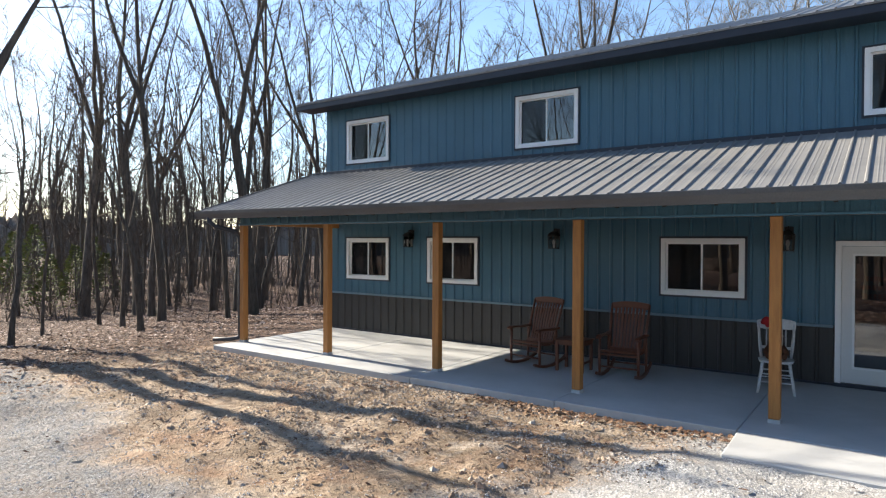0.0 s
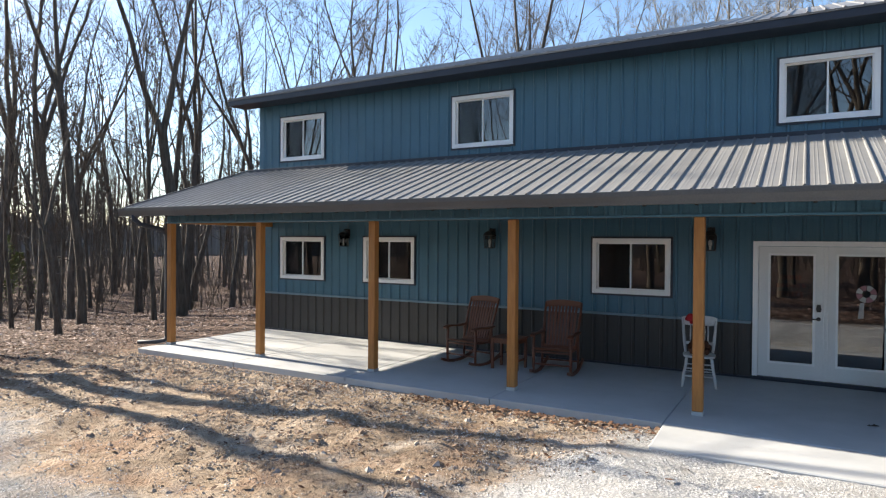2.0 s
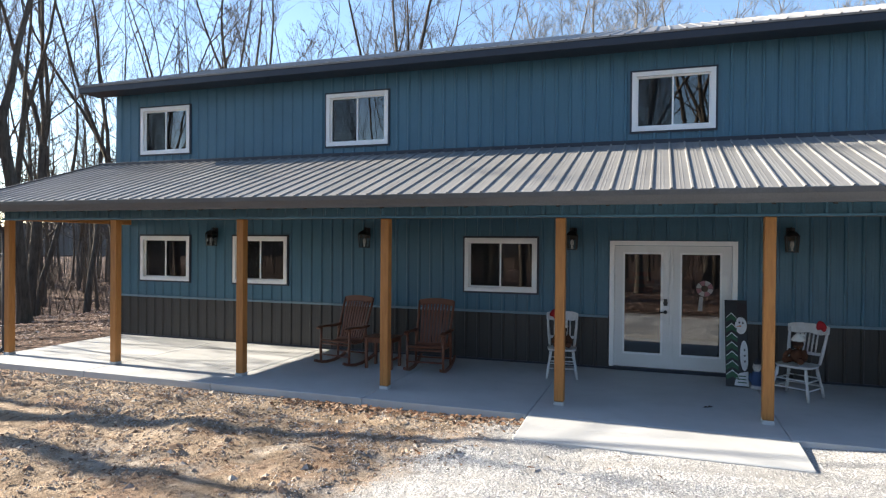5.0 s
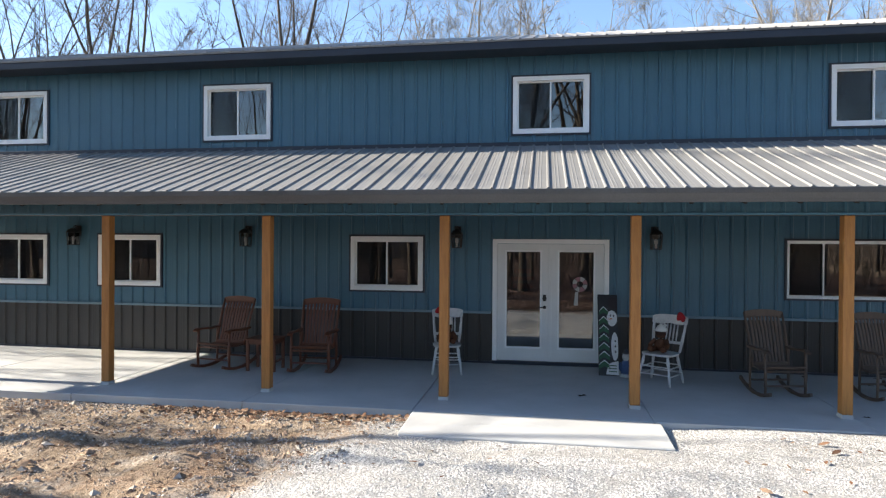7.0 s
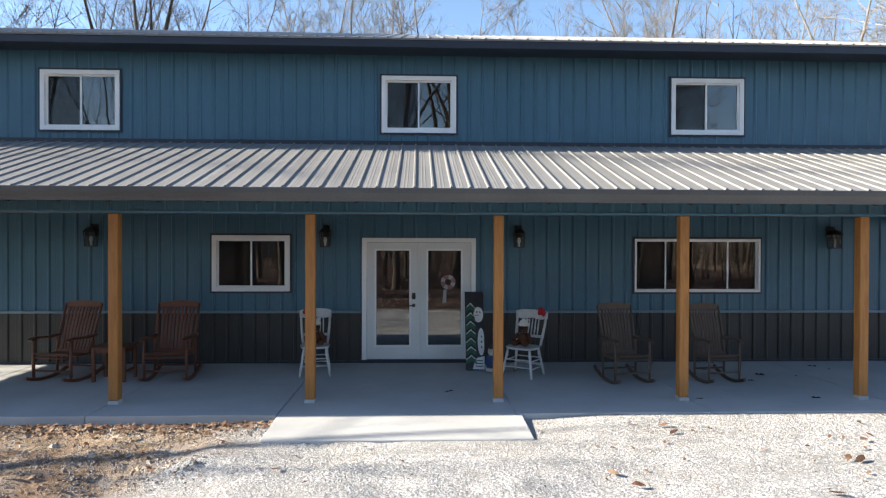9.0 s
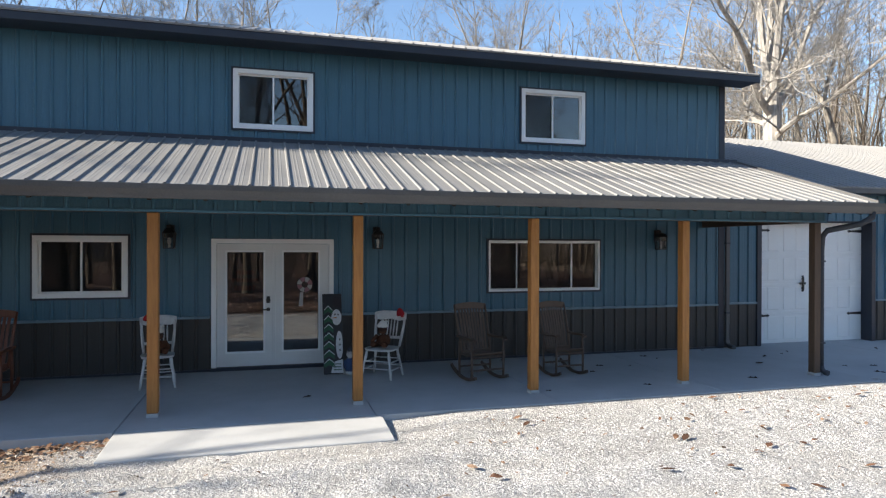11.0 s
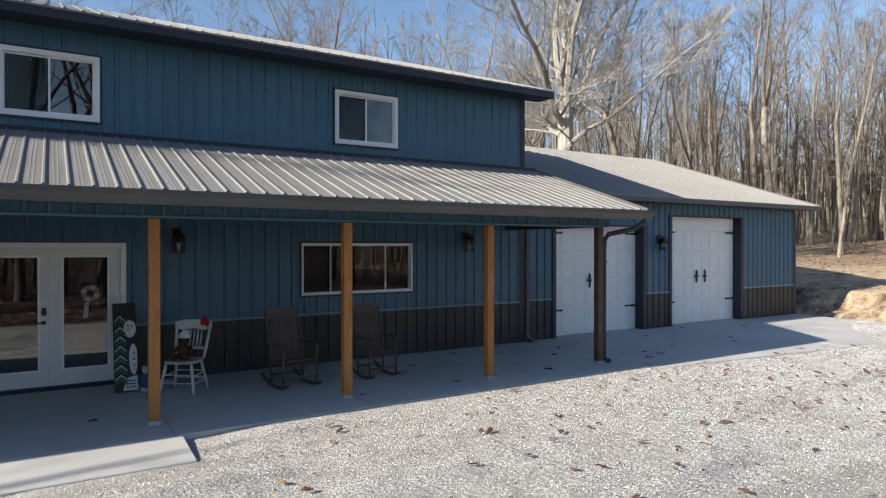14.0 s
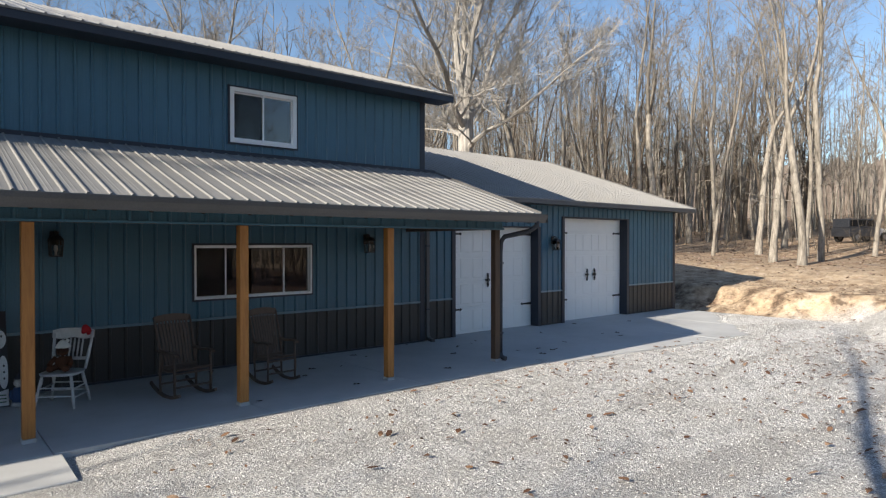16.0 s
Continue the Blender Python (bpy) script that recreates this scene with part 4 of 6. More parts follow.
red = rocker(M_REDWOOD, "red-brown slatted wooden rocking chair on the porch", "red-brown rocking chairs")
red.matrix_basis = pose(-4.32, -1.22, 0, 0, 0, -10)
copy_thing(red, pose(-2.76, -1.22, 0, 0, 0, 4))
grey = rocker(M_GREYWOOD, "weathered grey-brown slatted wooden rocking chair on the porch", "grey-brown rocking chairs")
grey.matrix_basis = pose(4.05, -1.58, 0, 0, 0, 9) @ Matrix.Diagonal((0.9, 0.9, 1.0, 1.0))
copy_thing(grey, pose(5.42, -1.60, 0, 0, 0, 7) @ Matrix.Diagonal((0.9, 0.9, 1.0, 1.0)))


def side_table():
    t = tagged(thing("side_table", pose(-3.57, -1.27, 0)), "small red-brown slatted wooden side table between rocking chairs", "table")
    for i in range(6):
        y = -0.2 + i * 0.08
        part("top_slat", block(-0.26, 0.26, y - 0.034, y + 0.034, 0.50, 0.52, 0.004), M_REDWOOD, t)
    for sx in (-1, 1):
        for sy in (-1, 1):
            part("leg", block(sx * 0.22 - 0.022, sx * 0.22 + 0.022, sy * 0.18 - 0.022, sy * 0.18 + 0.022, 0.0, 0.498, 0.004), M_REDWOOD, t)
        part("apron", block(sx * 0.22 - 0.012, sx * 0.22 + 0.012, -0.157, 0.157, 0.43, 0.497), M_REDWOOD, t)
        part("apron", block(-0.197, 0.197, sx * 0.18 - 0.012, sx * 0.18 + 0.012, 0.43, 0.497), M_REDWOOD, t)
        part("stretcher", block(sx * 0.22 - 0.012, sx * 0.22 + 0.012, -0.157, 0.157, 0.14, 0.17), M_REDWOOD, t)


side_table()

# ---- white chairs by the door ----


def white_chair():
    c = tagged(thing("spindle_chair"), "white-painted wooden spindle-back kitchen chair on the porch", "chair", "white spindle chairs")
    bm = bmesh.new()
    vs_b, vs_t = [], []
    for i in range(20):
        a = i * math.tau / 20
        x, y = 0.205 * math.copysign(abs(math.cos(a)) ** 0.6, math.cos(a)), 0.195 * math.copysign(abs(math.sin(a)) ** 0.6, math.sin(a))
        vs_b.append(bm.verts.new((x * 0.95, y * 0.95, 0.425)))
        vs_t.append(bm.verts.new((x, y, 0.455)))
    bm.faces.new(vs_b[::-1])
    bm.faces.new(vs_t)
    for i in range(20):
        bm.faces.new((vs_b[i], vs_b[(i + 1) % 20], vs_t[(i + 1) % 20], vs_t[i]))
    part("seat", bm, M_CHAIRWHITE, c)
    for sx in (-1, 1):
        for sy in (-1, 1):
            bm = bmesh.new()
            tube(bm, [(sx * 0.205, sy * 0.20, 0.0), (sx * 0.19, sy * 0.185, 0.12), (sx * 0.178, sy * 0.17, 0.22), (sx * 0.16, sy * 0.15, 0.33), (sx * 0.15, sy * 0.14, 0.425)], [0.012, 0.02, 0.014, 0.021, 0.014], 8)
            part("leg", bm, M_CHAIRWHITE, c)
        for z, k in ((0.14, 0.19), (0.25, 0.174)):
            bm = bmesh.new()
            tube(bm, [(sx * k, -k, z), (sx * k, k, z)], 0.010, 8)
            part("stretcher", bm, M_CHAIRWHITE, c)
            bm = bmesh.new()
            tube(bm, [(-k, sx * k * 0.96, z + 0.02), (k, sx * k * 0.96, z + 0.02)], 0.010, 8)
            part("stretcher", bm, M_CHAIRWHITE, c)
        bm = bmesh.new()
        tube(bm, [(sx * 0.17, 0.165, 0.45), (sx * 0.185, 0.20, 0.60), (sx * 0.20, 0.245, 0.78), (sx * 0.205, 0.285, 0.93)], [0.016, 0.021, 0.017, 0.016], 8)
        part("back_post", bm, M_CHAIRWHITE, c)
    for i in range(6):
        x = -0.11 + i * 0.044
        bm = bmesh.new()
        tube(bm, [(x, 0.195, 0.60), (x, 0.23, 0.73), (x, 0.265, 0.86)], [0.008, 0.012, 0.008], 6)
        part("spindle", bm, M_CHAIRWHITE, c)
    bm = bmesh.new()
    bar(bm, (-0.18, 0.195, 0.59), (0.18, 0.195, 0.59), 0.022, 0.04)
    part("lower_rail", bm, M_CHAIRWHITE, c)
    bm = bmesh.new()
    vs = []
    for yy in (-0.012, 0.012):
        for i in range(13):
            t = -1 + i / 6
            vs.append(bm.verts.new((t * 0.225, 0.285 + yy + 0.02 * (1 - t * t), 0.965 + 0.03 * (1 - t ** 4))))
        for i in range(13):
            t = 1 - i / 6
            vs.append(bm.verts.new((t * 0.225, 0.27 + yy + 0.02 * (1 - t * t), 0.855 + 0.012 * math.cos(t * 6))))
    k = 26
    bm.faces.new(vs[:k])
    bm.faces.new(vs[k:][::-1])
    for i in range(k):
        bm.faces.new((vs[i], vs[k + i], vs[k + (i + 1) % k], vs[(i + 1) % k]))
    bmesh.ops.recalc_face_normals(bm, faces=bm.faces)
    part("crest_rail", bm, M_CHAIRWHITE, c)
    return c


wc = white_chair()
wc.matrix_basis = pose(-0.65, -0.93, 0, 0, 0, 8) @ Matrix.Diagonal((1.12, 1.1, 1.0, 1.0))
copy_thing(wc, pose(2.60, -1.10, 0, 0, 0, -34) @ Matrix.Diagonal((1.08, 1.08, 1.0, 1.0)))

# ---- trees ----


class Wood:
    """Collects tapered limbs as plain vertex and face lists."""

    def __init__(self):
        self.v, self.f = [], []

    def limb(self, pts, radii, sides):
        base = len(self.v)
        ref = None
        for i, p in enumerate(pts):
            d = (pts[min(i + 1, len(pts) - 1)] - pts[max(i - 1, 0)]).normalized()
            if ref is None:
                ref = d.orthogonal().normalized()
            ref = (ref - d * ref.dot(d)).normalized()
            side = d.cross(ref)
            for k in range(sides):
                a = k * math.tau / sides
                self.v.append(tuple(p + (ref * math.cos(a) + side * math.sin(a)) * radii[i]))
        for i in range(len(pts) - 1):
            for k in range(sides):
                a, b = base + i * sides + k, base + i * sides + (k + 1) % sides
                self.f.append((a, b, b + sides, a + sides))


def grow(rng, start, way, length, r0, level, twigs, lift, rich, bend=1.0):
    """One limb and what grows from it; level 0 is a main stem."""
    n = (9, 5, 3, 1)[level]
    pts, p, d = [Vector(start)], Vector(start), Vector(way).normalized()
    wob = (0.12, 0.24, 0.27, 0.25)[level] * bend
    for i in range(n):
        d = (d + Vector((rng.uniform(-wob, wob), rng.uniform(-wob, wob), rng.uniform(-wob, wob) * 0.6 + lift))).normalized()
        p = p + d * (length / n)
        pts.append(p.copy())
    tip = (0.10, 0.2, 0.3, 0.4)[level]
    radii = [r0 * (1 - (1 - tip) * (i / n) ** 0.8) for i in range(n + 1)]
    twigs.limb(pts, radii, (6, 4, 3, 3)[level])
    if level == 3:
        return
    kids = ((8, 11), (7, 10), (4, 6))[level]
    for j in range(round(rng.randint(*kids) * rich)):
        f = rng.uniform(0.05 if level == 0 else 0.2, 0.99)
        i = min(n - 1, int(f * n))
        q = pts[i].lerp(pts[i + 1], f * n - i)
        axis = (pts[i + 1] - pts[i]).normalized()
        out = Vector((rng.uniform(-1, 1), rng.uniform(-1, 1), rng.uniform(-0.2, 0.35)))
        out = (out - axis * out.dot(axis)).normalized()
        kd = (axis + out * (rng.uniform(0.6, 1.25) if level == 0 else rng.uniform(0.5, 1.0))).normalized()
        kl = length * (0.50, 0.52, 0.55)[level] * rng.uniform(0.5, 1.15) * (1.2 - 0.7 * f)
        grow(rng, q, kd, kl, max(radii[i] * rng.uniform(0.24, 0.42), (0.020, 0.010, 0.0065)[level]), level + 1, twigs, (0.07, 0.08, 0.05)[level], rich, bend)


def tree_model(seed, height, radius, mat, low, stems, rich=1.0, spread=0.24, label="tall leafless hardwood tree with grey-brown bark"):
    """A trunk up to the first fork, then one to three main stems that carry the crown."""
    rng = random.Random(seed)
    wood, twigs = Wood(), Wood()
    d = Vector((rng.uniform(-0.09, 0.09), rng.uniform(-0.09, 0.09), 1)).normalized()
    pts, p, n = [Vector((0, 0, -0.25))], Vector((0, 0, 0)), 7
    for i in range(n):
        p = p + d * (height * low / n)
        d = (d + Vector((rng.uniform(-0.085, 0.085), rng.uniform(-0.085, 0.085), 0.05))).normalized()
        pts.append(p.copy())
    wood.limb(pts, [radius * 1.5] + [radius * (1.08 - 0.22 * i / n) for i in range(n)], 10)
    turn = rng.uniform(0, math.tau)
    for k in range(stems):
        a = turn + k * math.tau / stems + rng.uniform(-0.4, 0.4)
        lean = spread * rng.uniform(0.7, 1.5) if stems > 1 else 0.06
        way = d + Vector((math.cos(a) * lean, math.sin(a) * lean, 0))
        grow(rng, p - d * 0.1, way, height * (1 - low) * rng.uniform(0.85, 1.05), radius * (0.86, 0.70, 0.60)[stems - 1], 0, twigs, 0.035, rich * (1.35, 0.9, 0.7)[stems - 1])
    for _ in range(rng.randint(1, 3)):  # a few low dead limbs
        i = rng.randint(3, n - 1)
        a = rng.uniform(0, math.tau)
        grow(rng, pts[i], (math.cos(a), math.sin(a), rng.uniform(0.1, 0.6)), height * rng.uniform(0.08, 0.16), radius * 0.2, 2, twigs, 0.03, rich)
    t = tagged(thing("tree"), label, "tree", "bare trees")
    t["height"] = height
    for name, w in (("trunk", wood), ("crown", twigs)):
        ob = part(name, (w.v, w.f), mat, t)
        ob.data.polygons.foreach_set("use_smooth", [True] * len(w.f))
    return t


PALE_LABEL = "tall leafless hardwood tree, bark coloured pale as in sunlight"
MODELS = [tree_model(11 + i, h, r, M_BARK, low, st) for i, (h, r, low, st) in enumerate((
    (17, 0.13, 0.34, 2), (19, 0.165, 0.36, 3), (15, 0.085, 0.40, 2), (19, 0.19, 0.36, 2), (18, 0.14, 0.42, 1), (13, 0.062, 0.36, 2), (16, 0.10, 0.40, 2), (20, 0.20, 0.37, 3)))]
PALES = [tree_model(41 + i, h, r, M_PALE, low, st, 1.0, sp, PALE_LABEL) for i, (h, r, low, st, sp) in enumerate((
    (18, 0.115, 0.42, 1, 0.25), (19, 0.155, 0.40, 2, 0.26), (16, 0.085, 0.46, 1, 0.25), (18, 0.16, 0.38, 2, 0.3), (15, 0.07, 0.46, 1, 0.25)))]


def broad_tree():
    """A spreading tree: a short stout trunk and great limbs that reach out and up."""
    rng = random.Random(63)
    wood, twigs = Wood(), Wood()
    wood.limb([Vector(p) for p in ((0, 0, -0.3), (0.05, 0, 2), (0, 0.05, 4.5), (-0.05, 0, 7.2))], [0.56, 0.40, 0.34, 0.31], 12)
    for way, n, r, z in (((-0.95, 0.3, 0.55), 10, 0.17, 6.4), ((-0.5, -0.2, 1), 10.5, 0.19, 6.9), ((-0.15, 0.5, 1.2), 11, 0.18, 7.0), ((0.25, 0.3, 1.1), 11, 0.20, 7.0), ((0.75, -0.3, 0.9), 10, 0.18, 6.8), ((1.0, 0.4, 0.30), 10, 0.16, 6.0), ((-0.8, -0.6, 0.35), 8, 0.12, 5.6)):
        grow(rng, (0, 0, z), way, n, r, 0, twigs, 0.015, 2.1, 1.8)
    t = tagged(thing("tree"), "broad spreading leafless tree with whitish bark behind the garage", "tree", "bare trees")
    t["height"] = 18.0
    for name, w in (("trunk", wood), ("crown", twigs)):
        part(name, (w.v, w.f), M_OAKBARK, t)
    return t


OAK = [broad_tree()]
PLAIN = [tree_model(71 + i, h, r, M_BARK, low, st, 0.62) for i, (h, r, low, st) in enumerate(((17, 0.16, 0.4, 2), (19, 0.2, 0.38, 2)))]
SNAG = [tree_model(81 + i, h, r, M_BARK, 0.55, 1, 0.4) for i, (h, r) in enumerate(((11, 0.19), (12, 0.16), (15, 0.13), (16.5, 0.14)))]
used = set()


def plant(models, i, x, y, s=1.0, turn=0.0):
    src = models[i % len(models)]
    if -5.0 < y < 1.0 and x < 0:  # the wood's edge keeps low enough to let the sun in
        s = min(s, (3.0 + 0.44 * (-5.5 - x)) / src["height"])
    m = pose(x, y, ground_z(x, y), 0, 0, turn) @ Matrix.Scale(s, 4)
    if src.name not in used:
        used.add(src.name)
        src.matrix_basis = m
        return
    c = copy_thing(src, Matrix())
    c.matrix_basis = m


rngt = random.Random(5)
SPOTS = []


def clear(x, y, gap):
    return all((x - a) ** 2 + (y - b) ** 2 > gap * gap for a, b in SPOTS)


def off_sight(x, y):
    """Off the gap in the wood through which the parked car shows."""
    return abs((x - 0.9) * 0.2813 - (y + 10.9) * 0.9596) > 2.0


def wood_patch(models, count, x0, x1, y0, y1, gap, ok, smin=0.75, smax=1.15):
    made = 0
    for _ in range(count * 30):
        x, y = rngt.uniform(x0, x1), rngt.uniform(y0, y1)
        if ok(x, y) and clear(x, y, gap):
            SPOTS.append((x, y))
            plant(models, rngt.randrange(len(models)), x, y, rngt.uniform(smin, smax), rngt.uniform(0, 360))
            made += 1
            if made == count:
                return


# trees that stand out at the wood's edge
for i, x, y, s in ((4, -17.8, -4.25, 1.0), (5, -20.8, -2.3, 1.4), (2, -22.8, 0.4, 1.3), (3, -17.7, -0.85, 1.05), (0, -20.5, 0.05, 1.15), (6, -21.1, 1.8, 1.25), (3, -19.6, 4.7, 1.0), (2, -18.8, 3.0, 0.9), (5, -16.0, 6.4, 1.1)):
    SPOTS.append((x, y))
    plant(MODELS, i, x, y, s, 40 * i + 17)
for i, x, y, s in ((1, 32.5, 1.7, 0.95), (3, 31.55, 0.06, 0.97), (0, 34.0, 0.14, 1.1), (1, 38.3, 4.8, 1.0), (0, 40.0, 8.2, 1.05), (2, 38.4, -0.87, 1.2), (3, 44.6, 5.8, 0.95), (2, 36.5, 6.6, 1.0), (3, 34.0, 12.0, 0.9)):
    SPOTS.append((x, y))
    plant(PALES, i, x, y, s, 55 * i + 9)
SPOTS.append((24.9, 15.0))
plant(OAK, 0, 24.9, 15.0, 1.3, 30)
wood_patch(MODELS, 44, -62, -13.5, -4.5, 46, 2.6, lambda x, y: (x < -19 or y > 3) and y > -11.6 + 0.345 * (0.8 - x))
wood_patch(MODELS, 11, -34, -15, 5, 18, 2.6, lambda x, y: True, 1.0, 1.25)
wood_patch(MODELS, 24, -20, -9, 14, 40, 2.5, lambda x, y: True, 0.9, 1.15)
wood_patch(PALES, 50, -9, 24, 22, 42, 2.2, lambda x, y: abs((x - 24.9) - 0.93 * (y - 15.0)) > 3.0 or y < 15, 0.92, 1.15)
wood_patch(MODELS, 36, 26, 78, -2, 50, 2.4, lambda x, y: x + 0.45 * y > 40 and off_sight(x, y) and (abs((x - 24.9) - 0.93 * (y - 15.0)) > 4), 0.85, 1.1)
wood_patch(PALES, 64, 24, 75, -6, 50, 2.6, lambda x, y: x + 0.45 * y > 34 and off_sight(x, y), 0.9, 1.2)
# unseen trees beside the drive, added to streak dirt and gravel with shadows
for i, x, y, s in ((1, -24.0, -9.5, 1.05), (0, -31.0, -10.6, 1.0)):
    SPOTS.append((x, y))
    plant(PLAIN, i, x, y, s, 70 * i)
for i, x, y, lean in ((0, -17.8, -6.25, 13), (1, -19.0, -6.1, 0), (2, -23.0, -4.5, 0), (3, -25.5, -5.6, 0)):
    SPOTS.append((x, y))
    used.add(SNAG[i].name)
    SNAG[i].matrix_basis = pose(x, y, ground_z(x, y), -lean, 0, 0)


def forked_tree(x, y):
    """A bare tree whose two great limbs lean apart above a tall trunk."""
    rng = random.Random(91)
    wood, twigs = Wood(), Wood()
    wood.limb([Vector((0, 0, z)) for z in (-0.2, 1.5, 3, 4.6)], [0.20, 0.15, 0.13, 0.12], 10)
    for lean, r in ((0.72, 0.115), (0.3, 0.07), (-0.5, 0.08)):
        pts = [Vector((rng.uniform(-0.15, 0.15), lean * k + rng.uniform(-0.09, 0.09), 4.5 + k)) for k in (0, 1, 2, 3, 4, 5, 6)]
        wood.limb(pts, [r * (1 - 0.12 * k) for k in range(7)], 7)
        for k in (2, 3, 4, 5, 6):
            for s in (-1, 1):
                grow(rng, pts[k], (rng.uniform(-0.5, 0.5), lean + s * 0.8, 1), 1.5, 0.03, 2, twigs, 0.03, 1.0)
    t = tagged(thing("tree", pose(x, y, ground_z(x, y))), "tall leafless tree with forked leaning limbs beside the drive", "tree", "bare trees")
    part("trunk", (wood.v, wood.f), M_BARK, t)
    part("crown", (twigs.v, twigs.f), M_BARK, t)


# stands out of view; added for the limb shadow on the right-hand gravel
forked_tree(-4.6, -10.0)
wood_patch(MODELS, 30, -24, 24, -40, -19, 2.5, lambda x, y: True, 0.9, 1.2)
# unseen patch added to shade the litter mirrored in the door glass
wood_patch(MODELS, 22, -38, -14, -32, -14, 2.5, lambda x, y: True, 0.9, 1.15)
wood_patch(MODELS, 9, -14, 16, -27, -19, 2.5, lambda x, y: True, 0.65, 0.9)


def far_wood(name, count, region, seed, mat, label, tall=(11, 22)):
    """Distant trunks and brush that nobody could count."""
    rng = random.Random(seed)
    w = Wood()
    made = 0
    while made < count:
        x, y = region(rng)
        z = ground_z(x, y)
        h, r = rng.uniform(*tall), rng.uniform(0.05, 0.16)
        p = Vector((x, y, z - 0.2))
        d = Vector((rng.uniform(-0.08, 0.08), rng.uniform(-0.08, 0.08), 1)).normalized()
        pts = [p + d * (h * k / 4) + Vector((rng.uniform(-0.15, 0.15), rng.uniform(-0.15, 0.15), 0)) * (k > 0) for k in range(5)]
        w.limb(pts, [r * (1 - 0.2 * k) for k in range(5)], 4)
        for _ in range(16):
            f = rng.uniform(0.25, 0.98)
            q = p + d * (h * f)
            o = Vector((rng.uniform(-1, 1), rng.uniform(-1, 1), rng.uniform(0.2, 1.3))).normalized()
            L = h * rng.uniform(0.1, 0.24) * (1.3 - f)+0.4
            mid = q + o * L * 0.55
            w.limb([q, mid, mid + (o + Vector((0, 0, 0.5))).normalized() * L * 0.6], [r * 0.35, r * 0.2, r * 0.08], 3)
            for _ in range(2):
                o2 = (o + Vector((rng.uniform(-1, 1), rng.uniform(-1, 1), rng.uniform(-0.4, 0.8)))).normalized()
                w.limb([mid, mid + o2 * L * 0.6], [r * 0.18, r * 0.05], 3)
        made += 1
    ob = part(name, (w.v, w.f), mat)
    tagged(ob, label, "woods", kind="stuff")


def left_far(rng):
    d = rng.uniform(32, 110)
    a = rng.uniform(1.25, 3.25 if d < 62 else 3.5)
    x, y = -8 + d * math.cos(a), d * math.sin(a) * 0.9
    return (x, y) if y > -12 + 0.345 * (0.8 - x) else (x, abs(y) + 24)


def right_far(rng):
    while True:
        a, d = rng.uniform(-0.25, 1.25), rng.uniform(42, 120)
        x, y = 10 + d * math.cos(a), d * math.sin(a)
        if x > 68 or off_sight(x, y):
            return x, y


def front_far(rng):
    return rng.uniform(-70, 80), rng.uniform(-95, -44)


far_wood("woods_across", 480, front_far, 6, M_BARK, "dense leafless woods across the drive", (7, 13))
far_wood("woods_beyond", 520, left_far, 3, M_BARK, "dense leafless woods in the distance", (9, 17))
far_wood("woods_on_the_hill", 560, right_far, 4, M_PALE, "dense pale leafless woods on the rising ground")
far_wood("woods_on_the_rise", 340, right_far, 14, M_BARK, "dense grey-brown leafless woods on the rising ground")


def brush(name, count, region, seed, mat, label):
    rng = random.Random(seed)
    w = Wood()
    for _ in range(count):
        x, y = region(rng)
        p = Vector((x, y, ground_z(x, y) - 0.05))
        for _ in range(4):
            d = Vector((rng.uniform(-0.4, 0.4), rng.uniform(-0.4, 0.4), 1)).normalized()
            h = rng.uniform(0.8, 3.6)
            a = p + d * h * 0.5
            w.limb([p, a, p + d * h + Vector((rng.uniform(-0.3, 0.3), rng.uniform(-0.3, 0.3), 0))], [0.016, 0.011, 0.004], 3)
            for _ in range(5):
                q = p + d * h * rng.uniform(0.3, 0.95)
                o = Vector((rng.uniform(-1, 1), rng.uniform(-1, 1), rng.uniform(-0.1, 0.8))).normalized()
                w.limb([q, q + o * rng.uniform(0.25, 0.8)], [0.007, 0.003], 3)
    tagged(part(name, (w.v, w.f), mat), label, "brush", kind="stuff")


def left_brush(rng):
    a, d = rng.uniform(1.5, 3.4), rng.uniform(17, 60)
    return -10 + d * math.cos(a), d * math.sin(a)


def right_brush(rng):
    a, d = rng.uniform(-0.1, 1.0), rng.uniform(36, 75)
    return 4 + d * math.cos(a), d * math.sin(a)


brush("brush", 800, left_brush, 7, M_BARK, "thin leafless brown undergrowth")
# far_brush takes the pale bark so its colour imitates haze against the light
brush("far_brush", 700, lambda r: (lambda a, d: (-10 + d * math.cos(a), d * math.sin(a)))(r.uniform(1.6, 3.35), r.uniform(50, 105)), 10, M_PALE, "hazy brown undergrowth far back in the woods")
brush("front_brush", 1000, lambda r: (r.uniform(-40, 50), r.uniform(-60, -20)), 9, M_BARK, "thin leafless brown undergrowth across the drive")
brush("hill_brush", 220, right_brush, 8, M_BARK, "thin brown undergrowth on the hill")

# ---- loose stones, clods and leaves ----


